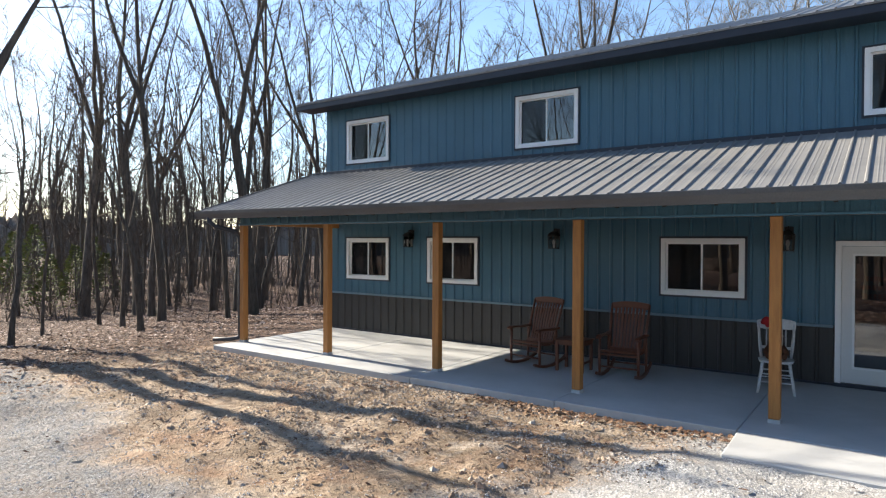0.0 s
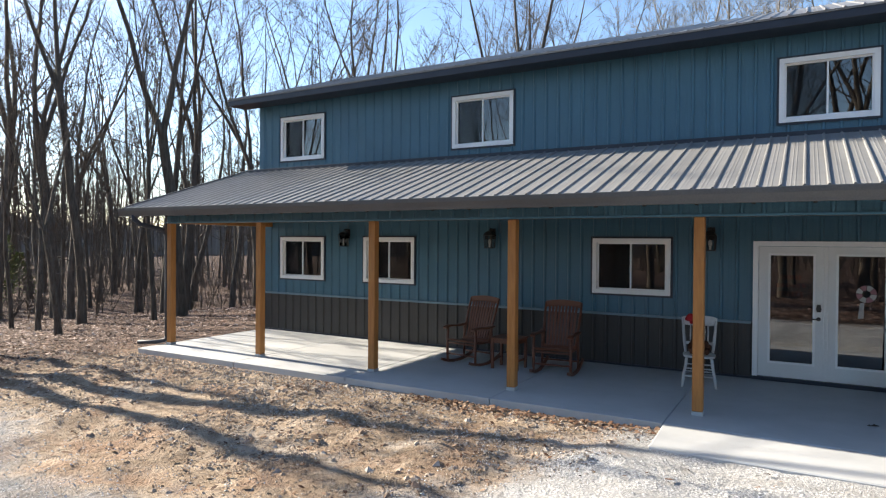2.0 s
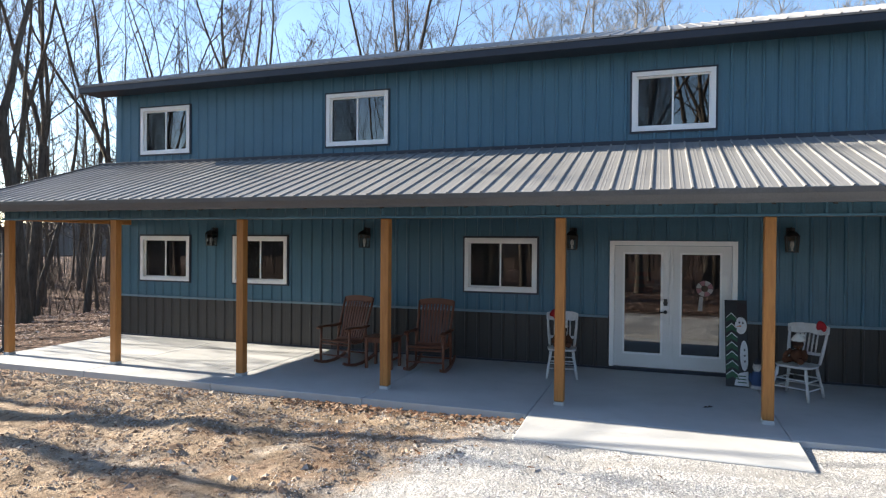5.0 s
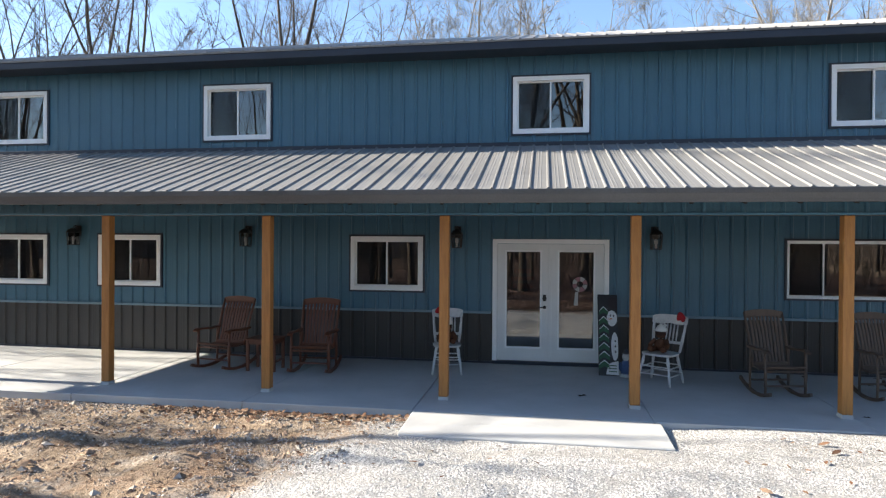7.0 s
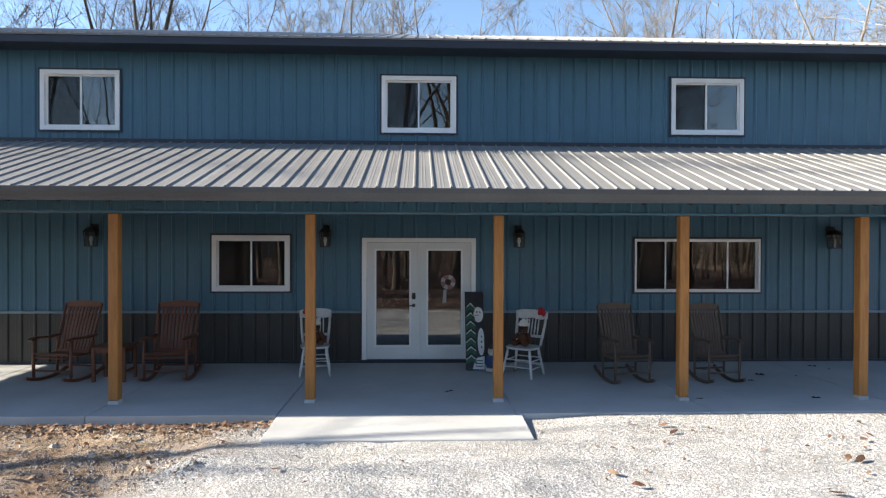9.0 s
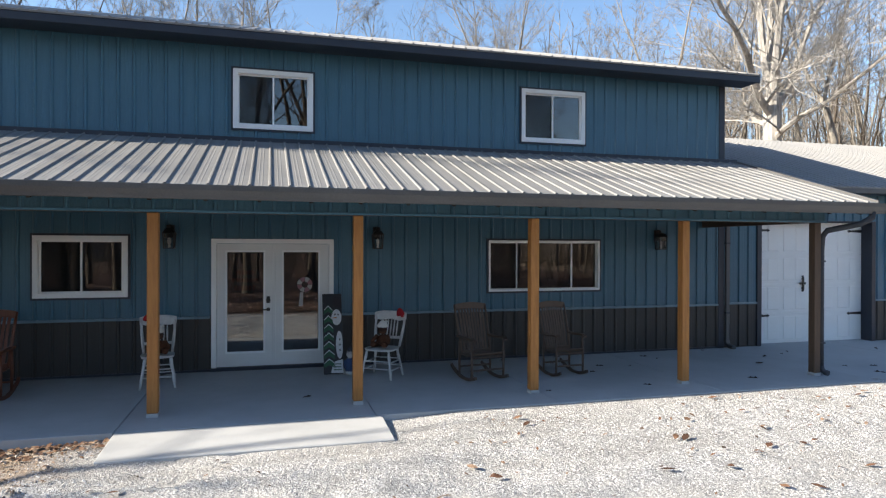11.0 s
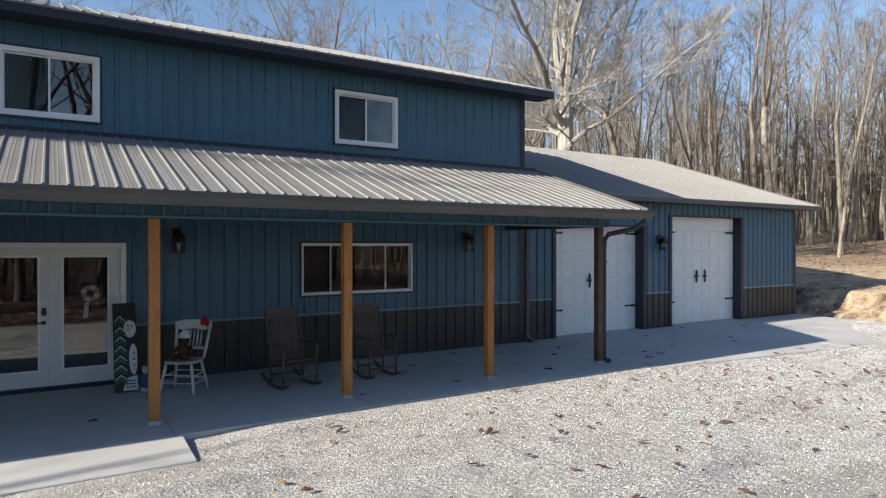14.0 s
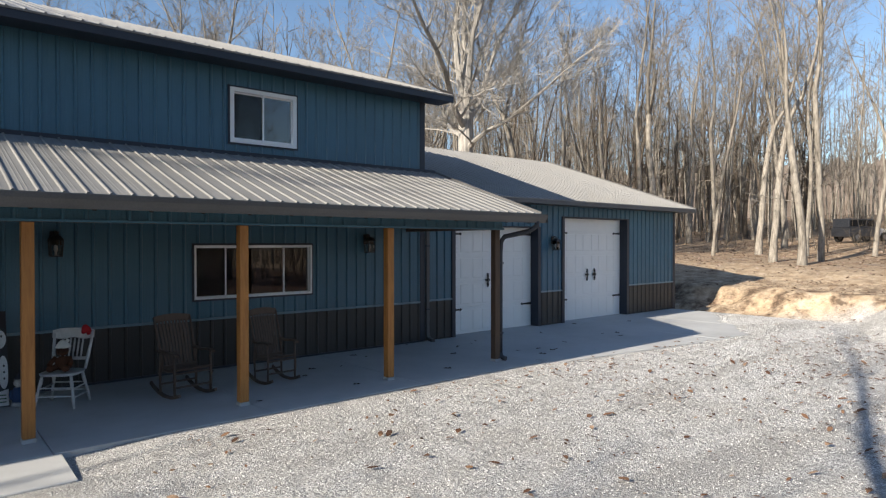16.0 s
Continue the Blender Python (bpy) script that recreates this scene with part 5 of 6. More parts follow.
def scatter(name, count, region, size, mat, seed, label, category, flat=False, tall=0.85):
    rng = random.Random(seed)
    octa = [(1, 0, 0), (0, 1, 0), (-1, 0, 0), (0, -1, 0), (0, 0, 1)]
    tri = [(0, 1, 4), (1, 2, 4), (2, 3, 4), (3, 0, 4)]
    verts, faces = [], []
    while count > 0:
        x, y, base = region(rng)
        count -= 1
        b = len(verts)
        a = rng.uniform(0, math.tau)
        ca, sa = math.cos(a), math.sin(a)
        s = rng.uniform(*size)
        if flat:
            pts = ((-1.0, 0, 0), (-0.3, 0.45, 0.15), (0.4, 0.4, 0.25), (1.0, 0, 0.1), (0.35, -0.45, 0.3), (-0.35, -0.4, 0.1))
            tx, ty, cu = rng.uniform(-0.35, 0.35), rng.uniform(-0.35, 0.35), rng.uniform(0.2, 1.2)
            for px, py, pz in pts:
                verts.append((x + s * (ca * px - sa * py), y + s * (sa * px + ca * py), base + s * (0.25 + pz * cu + tx * px + ty * py)))
            faces += [(b, b + 1, b + 5), (b + 1, b + 2, b + 4, b + 5), (b + 2, b + 3, b + 4)]
        else:
            k = [rng.uniform(0.6, 1.25) for _ in range(5)]
            for (px, py, pz), q in zip(octa, k):
                px, py = px * q + 0.25 * rng.uniform(-1, 1), py * q + 0.25 * rng.uniform(-1, 1)
                verts.append((x + s * (ca * px - sa * py), y + s * (sa * px + ca * py), base + s * (tall * pz * q - 0.15)))
            faces += [tuple(b + i for i in f) for f in tri]
    tagged(part(name, (verts, faces), mat), label, category, kind="stuff")


def on_gravel(rng):
    while True:
        x, y = rng.uniform(-11, 21), -2.0 - 7.7 * rng.random() ** 1.3
        if x < -0.05 + 0.35 * y + rng.uniform(-0.6, 0.6) and -y - 0.17 * x < 7.9 + rng.uniform(-0.6, 0.6):
            continue
        if -0.8 < x < 2.3 and y > -4.26 or x < 9.9 and y > -3.36 or 9.9 <= x < 15.3 and y > -3.42 - 0.13 * (x - 9.9) or x >= 15.3 and spill(x, y) < 0.1 or x + 0.25 * y > 19.8:
            continue
        return x, y, ground_z(x, y)


def on_dirt(rng):
    while True:
        x, y = rng.uniform(-13, 0.5), rng.uniform(-7.8, -3.34)
        if -y - 0.17 * x > 7.7 + rng.uniform(-0.4, 0.4) or x > 0.15 + 0.35 * y + rng.uniform(-0.3, 0.3) or noise.noise((x * 0.8, y * 0.8, 9.0)) < rng.uniform(-0.5, 0.35):
            continue
        return x, y, ground_z(x, y)


def on_grey(rng):
    while True:
        x, y = rng.uniform(-10, -1), -4.35 - 0.10 * rng.uniform(-3, 6) + rng.gauss(0, 0.3)
        if noise.noise((x * 0.55, y * 0.9, 12.0)) > rng.uniform(-0.3, 0.3) and y < -3.4:
            return x, y, ground_z(x, y)


def by_slab(rng):
    x, y = rng.uniform(-10.5, -0.7), -3.34 - abs(rng.gauss(0, 0.28))
    return x, y, ground_z(x, y)


def on_litter(rng):
    while True:
        x, y = rng.uniform(-45, -11), rng.uniform(-9, 22)
        if rng.random() < smoothed(-x, 10.5, 15) and rng.random() < 14.0 / (14 - 11 - x * 0.6):
            return x, y, ground_z(x, y) + 0.01


def on_drive(rng):
    while True:
        x, y = rng.uniform(-9, 19), rng.uniform(-10, -3.5)
        if rng.random() < 0.12 + 0.88 * smoothed(x, 1, 12) and noise.noise((x * 0.55, y * 0.55, 3.0)) > rng.uniform(-0.55, 0.25) and not (-0.8 < x < 2.3 and y > -4.3):
            break
    return x, y, ground_z(x, y) + 0.012


def on_hill(rng):
    a, d = rng.uniform(-0.12, 0.75), rng.uniform(24, 60)
    x, y = 4 + d * math.cos(a), -4 + d * math.sin(a)
    return x, y, ground_z(x, y) + 0.01


scatter("gravel", 50000, on_gravel, (0.006, 0.0145), M_STONE, 21, "pale crushed limestone gravel", "gravel", False, 0.8)
scatter("edge_gravel", 2600, by_slab, (0.010, 0.028), M_EDGE, 22, "grey gravel along the porch slab", "gravel")
scatter("clods", 22000, on_dirt, (0.005, 0.019), M_CLOD, 23, "tan dirt clods and small stones", "soil", False, 0.75)
scatter("lumps", 750, on_dirt, (0.025, 0.062), M_CLOD, 29, "rough lumps of reddish-brown dirt", "soil", False, 0.65)
scatter("grey_stones", 3600, on_grey, (0.008, 0.024), M_EDGE, 30, "grey crushed stone spread on the dirt", "gravel")
scatter("leaf_litter", 44000, on_litter, (0.03, 0.07), M_LEAF, 24, "dry brown fallen leaves under the trees", "leaves", True)
scatter("drive_leaves", 1700, on_drive, (0.018, 0.045), M_TANLEAF, 25, "scattered dry brown leaves on the drive", "leaves", True)
scatter("curled_leaves", 330, on_drive, (0.045, 0.08), M_TANLEAF, 35, "larger curled brown leaves on the drive", "leaves", True)
scatter("dirt_leaves", 900, on_dirt, (0.018, 0.042), M_TANLEAF, 26, "scattered dry brown leaves on the dirt", "leaves", True)
scatter("edge_leaves", 3600, lambda r: (lambda x, y: (x, y, ground_z(x, y) + 0.012))(r.uniform(-17, -8.5) - abs(r.gauss(0, 1.0)), r.uniform(-8.0, -2.5)), (0.02, 0.05), M_TANLEAF, 36, "brown leaves on the dirt at the wood's edge", "leaves", True)
scatter("rust_leaves", 500, lambda r: (lambda x, y: (x, y, ground_z(x, y) + 0.01))(r.uniform(-4.2, -0.6), -3.36 - abs(r.gauss(0, 0.18))), (0.02, 0.05), M_TANLEAF, 28, "rust-brown leaves gathered along the slab", "leaves", True)
scatter("bank_leaves", 800, lambda r: (lambda x, y: (x, y, ground_z(x, y) + 0.012))(r.uniform(20.8, 27.0), r.uniform(-8.5, 0.0)), (0.03, 0.07), M_TANLEAF, 31, "tan and brown leaves on the sandy bank", "leaves", True)
scatter("hill_leaves", 6000, on_hill, (0.04, 0.10), M_LEAF, 27, "dry brown fallen leaves on the hill", "leaves", True)

scatter("litter_across", 9000, lambda r: (lambda x, y: (x, y, ground_z(x, y) + 0.012))(r.uniform(-9, 14), -10.2 - 14 * r.random() ** 1.4), (0.04, 0.09), M_LEAF, 33, "dry brown fallen leaves across the drive", "leaves", True)

# ---- distant wooded ridge ----


def ridge_material():
    s = Shade("distant_wooded_ridge", 1.0, 0.0, 0.0)
    trunks = s.noise(0.9, 6, 0.7, (1, 1, 0.06))
    # browns lifted to carry the aerial haze of the distance
    col = s.ramp(trunks, (0.3, (0.11, 0.092, 0.08)), (0.55, (0.20, 0.168, 0.148)), (0.75, (0.30, 0.258, 0.228)))
    s.color(col)
    s.bump(trunks, 1.0, 0.8)
    return s.m


def ridge():
    rng, verts, faces = random.Random(19), [], []
    n = 2400
    for i in range(n):
        a = i * math.tau / n
        d = 165 + 12 * noise.noise((math.cos(a) * 3, math.sin(a) * 3, 1.5))
        x, y = d * math.cos(a), d * math.sin(a)
        right = smoothed(math.cos(a), 0.0, 0.9)
        h = 4.6 + 15 * right + 2.2 * noise.noise((math.cos(a) * 14, math.sin(a) * 14, 4)) + 1.6 * noise.noise((math.cos(a) * 60, math.sin(a) * 60, 7)) + rng.uniform(-1.3, 1.3)
        z = ground_z(x, y) - 3.0
        verts += [(x, y, z), (x, y, 2.0 + h * 0.6), (x * 1.02, y * 1.02, 2.0 + h), (x * 1.2, y * 1.2, z)]
    for i in range(n):
        a, b = 4 * i, 4 * ((i + 1) % n)
        faces += [(a + k, b + k, b + k + 1, a + k + 1) for k in range(3)]
    tagged(part("backdrop", (verts, faces), ridge_material()), "hazy brown wooded ridge in the distance", "backdrop", kind="structure")


ridge()

# ---- small things by the door ----


def banded(name, *stops, rough=0.9):
    """A plush or painted body whose colour changes with height."""
    s = Shade(name, rough, 0.0, 0.2)
    sep = s.node("ShaderNodeSeparateXYZ")
    s.link(s.co, sep.inputs[0])
    col = s.ramp(s.math("ADD", sep.outputs[2], s.math("MULTIPLY", s.math("SUBTRACT", s.noise(18, 3, 0.6), 0.5), 0.03)), *stops)
    fuzz = s.noise(120, 3, 0.7)
    s.color(s.mix(0.35, col, s.ramp(fuzz, (0.3, 0.0), (0.7, 1.0)), "OVERLAY"))
    s.bump(fuzz, 0.6, 0.006)
    return s.m


M_BEAR = banded("brown_plush_with_white_hat", (0.0, (0.085, 0.035, 0.020)), (0.235, (0.10, 0.045, 0.026)), (0.27, (0.045, 0.022, 0.016)), (0.305, (0.045, 0.022, 0.016)), (0.32, (0.70, 0.67, 0.62)), (0.40, (0.72, 0.70, 0.66)))
M_FIGURE = banded("painted_winter_figurine", (0.0, (0.5, 0.5, 0.5)), (0.05, (0.5, 0.5, 0.5)), (0.07, (0.035, 0.06, 0.13)), (0.26, (0.05, 0.085, 0.17)), (0.28, (0.55, 0.53, 0.5)), (0.36, (0.42, 0.40, 0.38)), (0.38, (0.05, 0.05, 0.06)))
M_RED = painted("red_felt", (0.36, 0.012, 0.018), 0.95, 0.15, scale=20)
M_SIGN = painted("black_sign_paint", (0.016, 0.015, 0.017), 0.5, 0.2, scale=8)
M_SNOW = painted("white_sign_paint", (0.62, 0.62, 0.62), 0.6, 0.08, scale=14)
M_PINE = painted("green_sign_paint", (0.020, 0.085, 0.040), 0.6, 0.3, scale=14)
M_ORANGE = painted("orange_sign_paint", (0.48, 0.14, 0.02), 0.6, 0.1)


def flat_shape(pts, y0=-0.0235, y1=-0.0205):
    bm = bmesh.new()
    f = [bm.verts.new((u, y0, v)) for u, v in pts]
    b = [bm.verts.new((u, y1, v)) for u, v in pts]
    bm.faces.new(f)
    bm.faces.new(b[::-1])
    n = len(pts)
    for i in range(n):
        bm.faces.new((f[i], b[i], b[(i + 1) % n], f[(i + 1) % n]))
    bmesh.ops.recalc_face_normals(bm, faces=bm.faces)
    return bm


def oval(cu, cv, ru, rv, clip=9.0, n=20):
    return [(min(clip, cu + ru * math.cos(i * math.tau / n)), cv + rv * math.sin(i * math.tau / n)) for i in range(n)]


M_HAT = painted("dark_hat_paint", (0.022, 0.014, 0.016), 0.6, 0.2)


def snow_sign():
    s = tagged(thing("porch_sign", pose(1.735, -0.74, 0.004, -17.5, 0, 0) @ Matrix.Diagonal((0.92, 1.0, 1.0, 1.0))), "tall black painted snowman board leaning beside the door", "sign")
    W, H = 0.335, 1.30
    part("board", block(0, W, -0.02, 0.0, 0.0, H, 0.003), M_SIGN, s)
    for k, v in enumerate((0.20, 0.34, 0.48, 0.62, 0.76, 0.90, 1.06)):
        w = 0.094 - 0.003 * k
        c = 0.098
        part("pine_tier", flat_shape([(c - w, v - 0.105), (c, v - 0.055), (c + w, v - 0.105), (c + w, v - 0.03), (c, v + 0.05), (c - w, v - 0.03)]), M_PINE, s, "green painted pine bough")
        part("snow_edge", flat_shape([(c - w, v - 0.040), (c, v + 0.028), (c + w, v - 0.040), (c + w, v - 0.030), (c, v + 0.046), (c - w, v - 0.030)], -0.0262, -0.0237), M_SNOW, s, "white painted snow edge")
    part("snowman_body", flat_shape(oval(0.278, 0.46, 0.062, 0.225, W - 0.003)), M_SNOW, s)
    part("snowman_head", flat_shape(oval(0.238, 0.91, 0.088, 0.130, W - 0.003)), M_SNOW, s)
    part("hat_brim", flat_shape([(0.12, 1.06), (W - 0.004, 1.01), (W - 0.004, 1.035), (0.13, 1.085)]), M_SIGN, s)
    part("hat", flat_shape([(0.175, 1.09), (W - 0.004, 1.05), (W - 0.004, 1.24), (0.19, 1.27)]), M_HAT, s, "near-black painted hat")
    part("nose", flat_shape([(0.155, 0.895), (0.24, 0.915), (0.24, 0.89)], -0.0262, -0.0237), M_ORANGE, s)
    for u, v in ((0.215, 0.955), (0.268, 0.95), (0.285, 0.375), (0.285, 0.46), (0.285, 0.545)):
        part("coal_dot", flat_shape(oval(u, v, 0.012, 0.018, n=10), -0.0262, -0.0237), M_SIGN, s)
    part("snow_bank", flat_shape([(0.12, 0.02), (W - 0.003, 0.012), (W - 0.003, 0.23), (0.20, 0.20), (0.15, 0.12)]), M_SNOW, s)
    for k in range(3):
        part("writing_bar", flat_shape([(0.17 + 0.01 * k, 0.06 + 0.045 * k), (0.30, 0.055 + 0.045 * k), (0.30, 0.07 + 0.045 * k), (0.17 + 0.01 * k, 0.075 + 0.045 * k)], -0.0262, -0.0237), M_PINE, s)


snow_sign()


def figurine():
    bm = bmesh.new()
    lathe(bm, [(0.05, 0.0), (0.085, 0.012), (0.09, 0.04), (0.075, 0.07), (0.085, 0.12), (0.082, 0.19), (0.06, 0.25), (0.035, 0.27), (0.055, 0.295), (0.062, 0.325), (0.05, 0.36), (0.058, 0.365), (0.045, 0.385), (0.03, 0.42), (0.008, 0.45)], 14)
    ball(bm, (-0.085, -0.02, 0.17), 0.035, (0.8, 0.8, 1.9))
    ball(bm, (0.085, -0.02, 0.17), 0.035, (0.8, 0.8, 1.9))
    ob = part("figurine", bm, M_FIGURE)
    ob.matrix_basis = pose(2.14, -0.80, 0.0)
    tagged(ob, "small blue and white winter figurine beside the sign", "figurine")


figurine()


def bear(m):
    """A seated plush bear with a pale hat."""
    bm = bmesh.new()
    ball(bm, (0, 0.0, 0.10), 0.105, (1.0, 0.85, 0.95))
    ball(bm, (0, -0.01, 0.27), 0.078, (1.0, 0.95, 0.9))
    ball(bm, (0, -0.08, 0.25), 0.032)
    lathe(bm, [(0.085, 0.0), (0.09, 0.02), (0.078, 0.045), (0.05, 0.085), (0.02, 0.11)], 12, (0, 0, 0.305))
    ball(bm, (0.055, 0.01, 0.40), 0.026)
    for s in (-1, 1):
        tube(bm, [(s * 0.07, -0.03, 0.055), (s * 0.09, -0.11, 0.045), (s * 0.10, -0.17, 0.05)], [0.045, 0.042, 0.04], 8)
        tube(bm, [(s * 0.085, -0.01, 0.175), (s * 0.125, -0.06, 0.12), (s * 0.13, -0.10, 0.085)], [0.035, 0.032, 0.034], 8)
    ob = part("plush_toy", bm, M_BEAR)
    ob.matrix_basis = m
    return tagged(ob, "brown plush toy with a white hat sitting on the white chair", "toy", "plush toys")


SEAT1, SEAT2 = pose(-0.65, -0.93, 0, 0, 0, 8), pose(2.60, -1.10, 0, 0, 0, -34)
bear(SEAT1 @ pose(0.0, 0.06, 0.457))
bear(SEAT2 @ pose(-0.02, 0.06, 0.457))


def felt_hat(m, label):
    bm = bmesh.new()
    lathe(bm, [(0.062, -0.055), (0.07, -0.03), (0.062, 0.0), (0.05, 0.03), (0.03, 0.055), (0.01, 0.066)], 12, (0, 0, 0), (1, 0.62))
    ball(bm, (0.03, -0.02, -0.06), 0.028)
    ob = part("felt_hat", bm, M_RED)
    ob.matrix_basis = m
    tagged(ob, label, "hat", "red felt hats")


felt_hat(SEAT1 @ pose(-0.13, 0.262, 0.965, 0, 12, 0), "red felt hat hung over the back of the white chair")
felt_hat(SEAT2 @ pose(0.185, 0.275, 0.985, 0, -14, 0), "red felt hat hung over the back of the white chair")


def slab_leaf(x, y, a, s):
    bm = bmesh.new()
    pts = [(-1, 0, 0.0), (-0.5, 0.32, 0.2), (0.0, 0.26, 0.1), (0.35, 0.42, 0.3), (1.0, 0.0, 0.12), (0.4, -0.36, 0.34), (0.0, -0.24, 0.08), (-0.45, -0.34, 0.25)]
    mid = bm.verts.new((0, 0, 0.05))
    vs = [bm.verts.new(p) for p in pts]
    for i in range(8):
        bm.faces.new((mid, vs[i], vs[(i + 1) % 8]))
    bmesh.ops.solidify(bm, geom=list(bm.faces), thickness=0.03)
    ob = part("fallen_leaf", bm, M_LEAFDARK)
    ob.matrix_basis = pose(x, y, 0.003, 0, 0, a) @ Matrix.Scale(s, 4)
    tagged(ob, "curled dark brown dead leaf lying on the concrete", "leaf", "leaves on the slab")


M_LEAFDARK = painted("dead_leaf_brown", (0.050, 0.026, 0.016), 0.8, 0.4, scale=12)
rl = random.Random(77)
slab_leaf(1.40, -2.17, 20, 0.065)
for _ in range(34):
    x = rl.uniform(4.6, 16.5)
    slab_leaf(x, rl.uniform(-2.9, -0.15) if x < 9.5 else rl.uniform(-2.9, -0.3), rl.uniform(0, 360), rl.uniform(0.04, 0.085))


# ---- parked car in the woods ----


def parked_car():
    c = tagged(thing("car", pose(49.1, 2.75, ground_z(49.1, 2.75), 0, 0, -27) @ Matrix.Scale(0.84, 4)), "dark off-road car with a pale hood parked among the trees", "car")
    m_body = painted("dark_car_paint", (0.022, 0.024, 0.030), 0.3, 0.1)
    m_glass = painted("dark_car_glass", (0.006, 0.007, 0.009), 0.15, 0.1, spec=0.3)
    m_hood = painted("pale_car_paint", (0.62, 0.60, 0.58), 0.35, 0.05)
    m_tyre = painted("tyre_rubber", (0.015, 0.015, 0.015), 0.85, 0.2)
    m_rim = painted("wheel_metal", (0.25, 0.25, 0.26), 0.35, 0.1, 0.8)

    def hull(sec, w, mat, name):
        bm = bmesh.new()
        a = [bm.verts.new((x, -w, z)) for x, z in sec]
        b = [bm.verts.new((x, w, z)) for x, z in sec]
        bm.faces.new(a)
        bm.faces.new(b[::-1])
        for i in range(len(sec)):
            bm.faces.new((a[i], b[i], b[(i + 1) % len(sec)], a[(i + 1) % len(sec)]))
        bmesh.ops.recalc_face_normals(bm, faces=bm.faces)
        return part(name, rounded(bm, 0.04, 2), mat, c)

    hull([(-2.0, 0.42), (0.72, 0.42), (0.72, 1.12), (-2.02, 1.10)], 0.86, m_body, "body")
    hull([(0.73, 0.45), (2.05, 0.50), (2.08, 0.95), (0.73, 1.10)], 0.80, m_hood, "hood")
    cab = hull([(-2.0, 1.11), (0.70, 1.13), (0.38, 1.80), (-1.95, 1.82)], 0.76, m_body, "cab")
    for y in (-0.775, 0.765):
        for x0, x1 in ((-1.85, -1.15), (-1.05, -0.35), (-0.25, 0.36)):
            part("side_window", block(x0, x1, y, y + 0.01, 1.22, 1.70), m_glass, cab)
    for x in (-1.3, 1.35):
        for y in (-0.80, 0.80):
            bm = bmesh.new()
            tube(bm, [(x, y - 0.12, 0.39), (x, y - 0.09, 0.39), (x, y + 0.09, 0.39), (x, y + 0.12, 0.39)], [0.34, 0.39, 0.39, 0.34], 20)
            wh = part("wheel", bm, m_tyre, c)
            bm = bmesh.new()
            tube(bm, [(x, y - 0.125, 0.39), (x, y + 0.125, 0.39)], 0.20, 14)
            part("rim", bm, m_rim, wh)
    part("bumper", block(2.09, 2.18, -0.8, 0.8, 0.45, 0.62, 0.02), M_BLACK, c)
    for y in (-0.62, 0.62):
        bm = bmesh.new()
        tube(bm, [(2.05, y, 0.82), (2.10, y, 0.82)], 0.10, 12)
        part("headlight", bm, M_LAMPGLASS, c)


parked_car()


# ---- cedars in the undergrowth ----
M_CEDAR = speckled("cedar_green", (0.075, 0.10, 0.035), (0.13, 0.16, 0.055), (0.20, 0.20, 0.08))


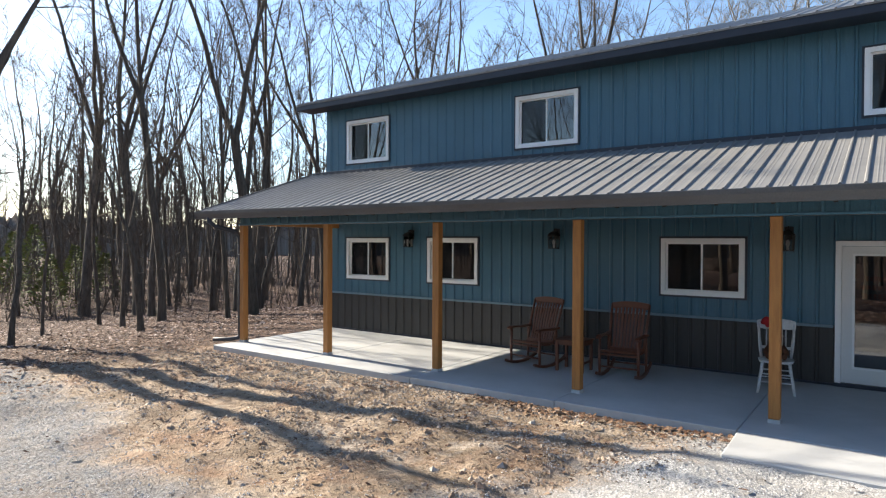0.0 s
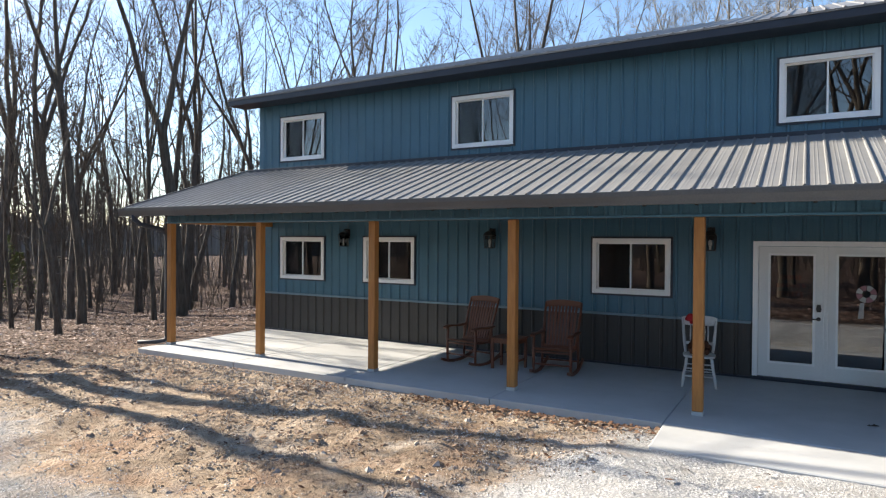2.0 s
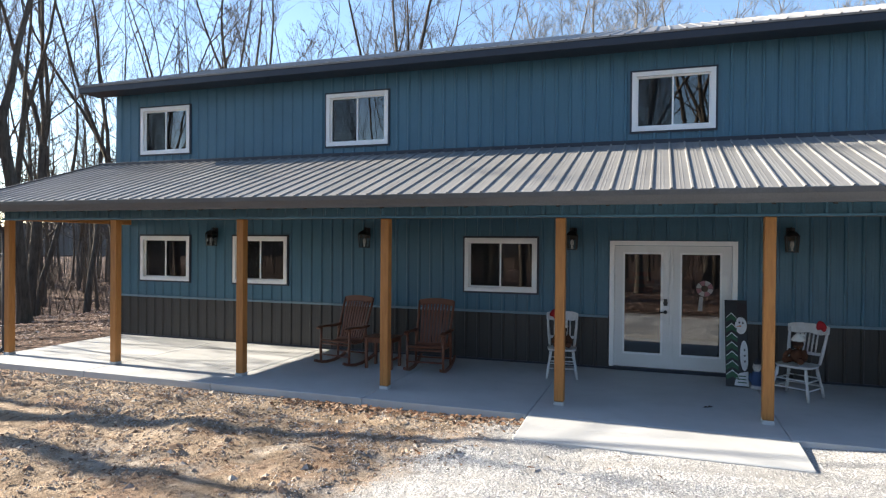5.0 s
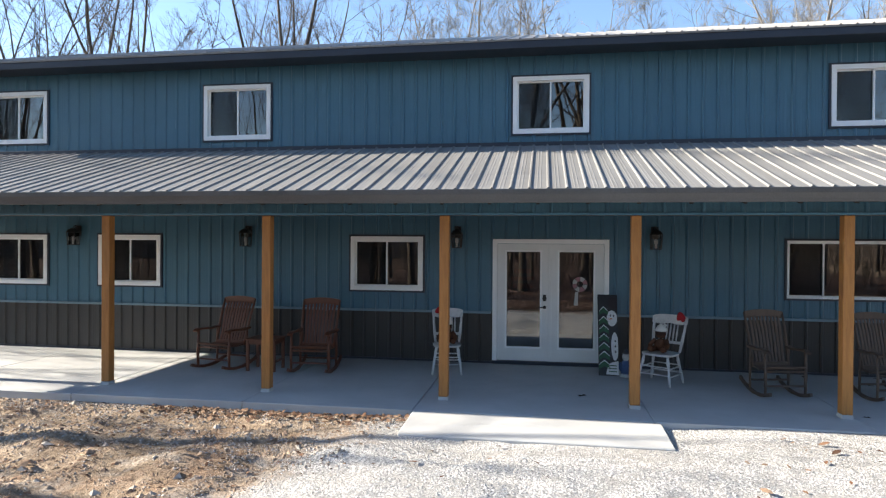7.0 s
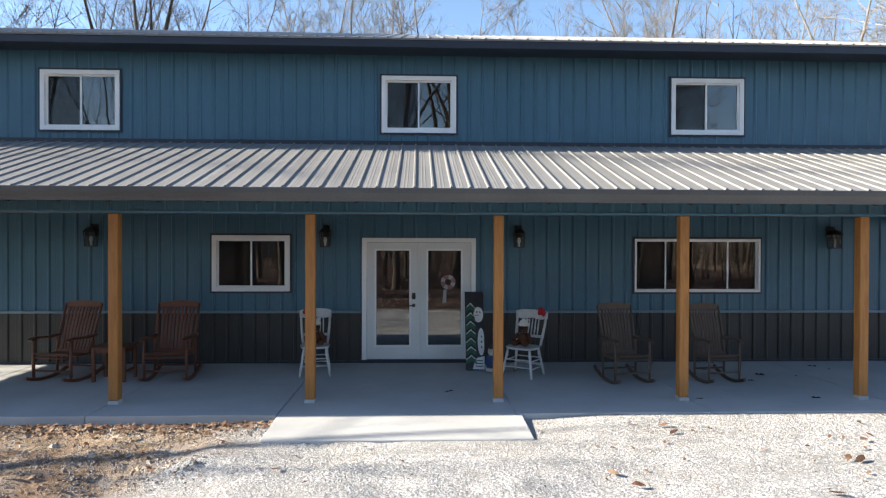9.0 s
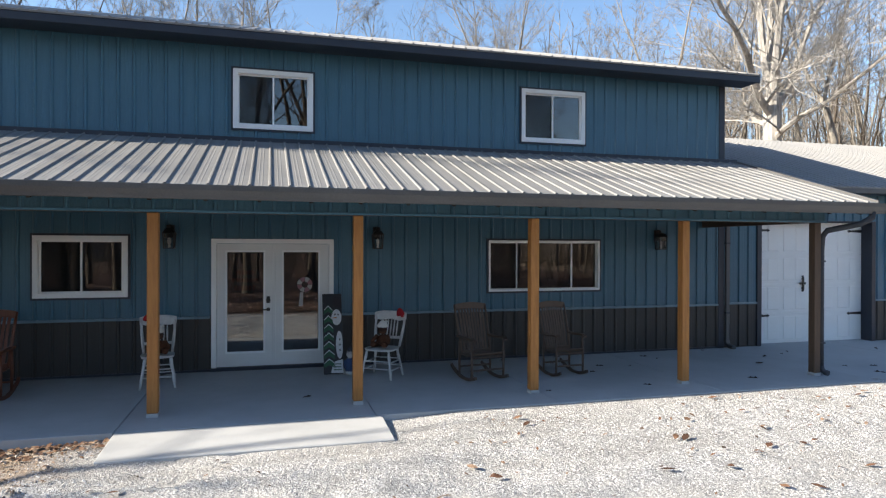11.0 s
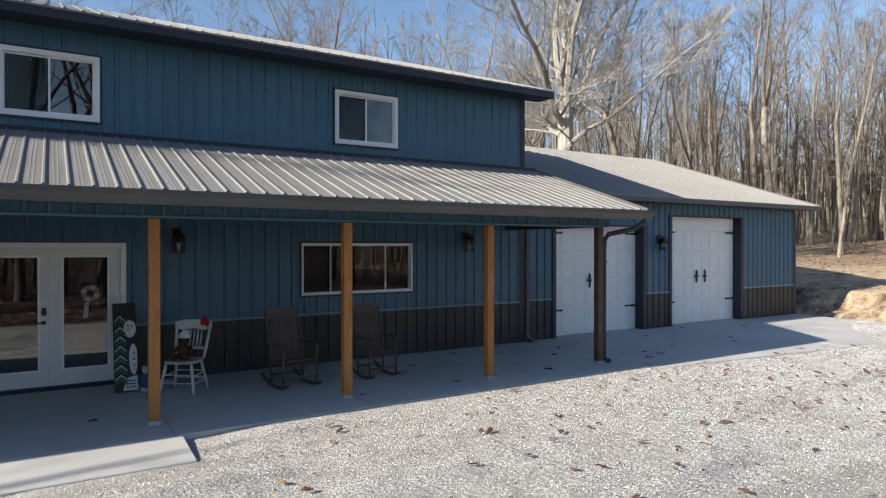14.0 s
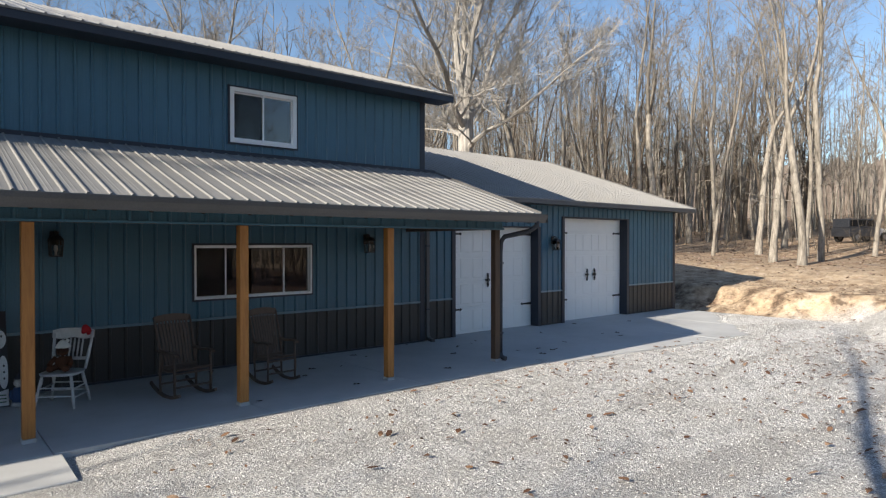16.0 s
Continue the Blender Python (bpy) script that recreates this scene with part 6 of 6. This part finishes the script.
def cedar(x, y, h, seed):
    rng = random.Random(seed)
    t = tagged(thing("cedar", pose(x, y, ground_z(x, y))), "small shaggy green cedar in the undergrowth", "tree", "cedars")
    w = Wood()
    w.limb([Vector((0, 0, -0.1)), Vector((0, 0, h * 0.5)), Vector((0.03, 0, h))], [0.06, 0.04, 0.01], 6)
    part("trunk", (w.v, w.f), M_BARK, t)
    verts, faces = [], []
    for _ in range(900):
        f = rng.random() ** 0.8
        z = 0.25 + f * (h - 0.25)
        r = (1 - f) * h * 0.36 * rng.uniform(0.35, 1.1) + 0.05
        a = rng.uniform(0, math.tau)
        c = Vector((r * math.cos(a), r * math.sin(a), z))
        d = Vector((math.cos(a), math.sin(a), rng.uniform(-0.2, 0.9))).normalized() * rng.uniform(0.10, 0.22)
        s = d.orthogonal().normalized() * 0.03
        b = len(verts)
        verts += [tuple(c - s), tuple(c + s), tuple(c + d + s * 0.3), tuple(c + d * 0.6 - s * 1.6)]
        faces += [(b, b + 1, b + 2), (b, b + 2, b + 3)]
    part("crown", (verts, faces), M_CEDAR, t)


for i, (x, y, h) in enumerate(((-34.0, 3.4, 3.0), (-38.0, 6.4, 3.4), (-41.0, 9.6, 2.8), (-36.8, 2.8, 4.2), (-40.2, 5.1, 4.6), (-41.8, 9.0, 4.4))):
    cedar(x, y, h, 300 + i)


# ---- decorations on the door glass ----
M_DULL = painted("translucent_white_film", (0.36, 0.35, 0.34), 0.6, 0.1)
M_LILAC = painted("lilac_film", (0.26, 0.12, 0.14), 0.6, 0.1)
M_CLING = painted("faded_red_cling", (0.30, 0.045, 0.05), 0.6, 0.2, scale=12)


def peppermint():
    d = tagged(thing("door_ornament", pose(1.475, 0.012, 1.385)), "round white peppermint-style ornament hanging on the door glass", "ornament")
    for k in range(8):
        a0, a1 = k * math.tau / 8, (k + 1) * math.tau / 8 - 0.06
        pts = [(0.055 * math.cos(a0), 0.055 * math.sin(a0))]
        pts += [(0.125 * math.cos(a0 + (a1 - a0) * j / 4), 0.125 * math.sin(a0 + (a1 - a0) * j / 4)) for j in range(5)]
        pts += [(0.055 * math.cos(a1), 0.055 * math.sin(a1))]
        part("wedge", flat_shape(pts, -0.004, 0.0), M_DULL if k % 2 else M_LILAC, d)
    part("ribbon_tail", flat_shape([(-0.10, -0.36), (-0.03, -0.36), (-0.025, -0.13), (-0.075, -0.13)], -0.004, 0.0), M_DULL, d)


peppermint()


def glass_lettering():
    d = tagged(thing("door_lettering", pose(0.30, 0.036, 1.20)), "faded red lettering stuck on the door glass", "lettering")
    for k, (z, h, w) in enumerate(((0.36, 0.07, 0.30), (0.24, 0.06, 0.42), (0.10, 0.08, 0.34))):
        for j in range(6):
            u = (0.44 - w) / 2 + w * j / 6
            part("writing_bar", flat_shape([(u, z), (u + w / 8.5, z), (u + w / 8.5, z + h), (u, z + h)], -0.001, 0.0005), M_CLING, d)


glass_lettering()
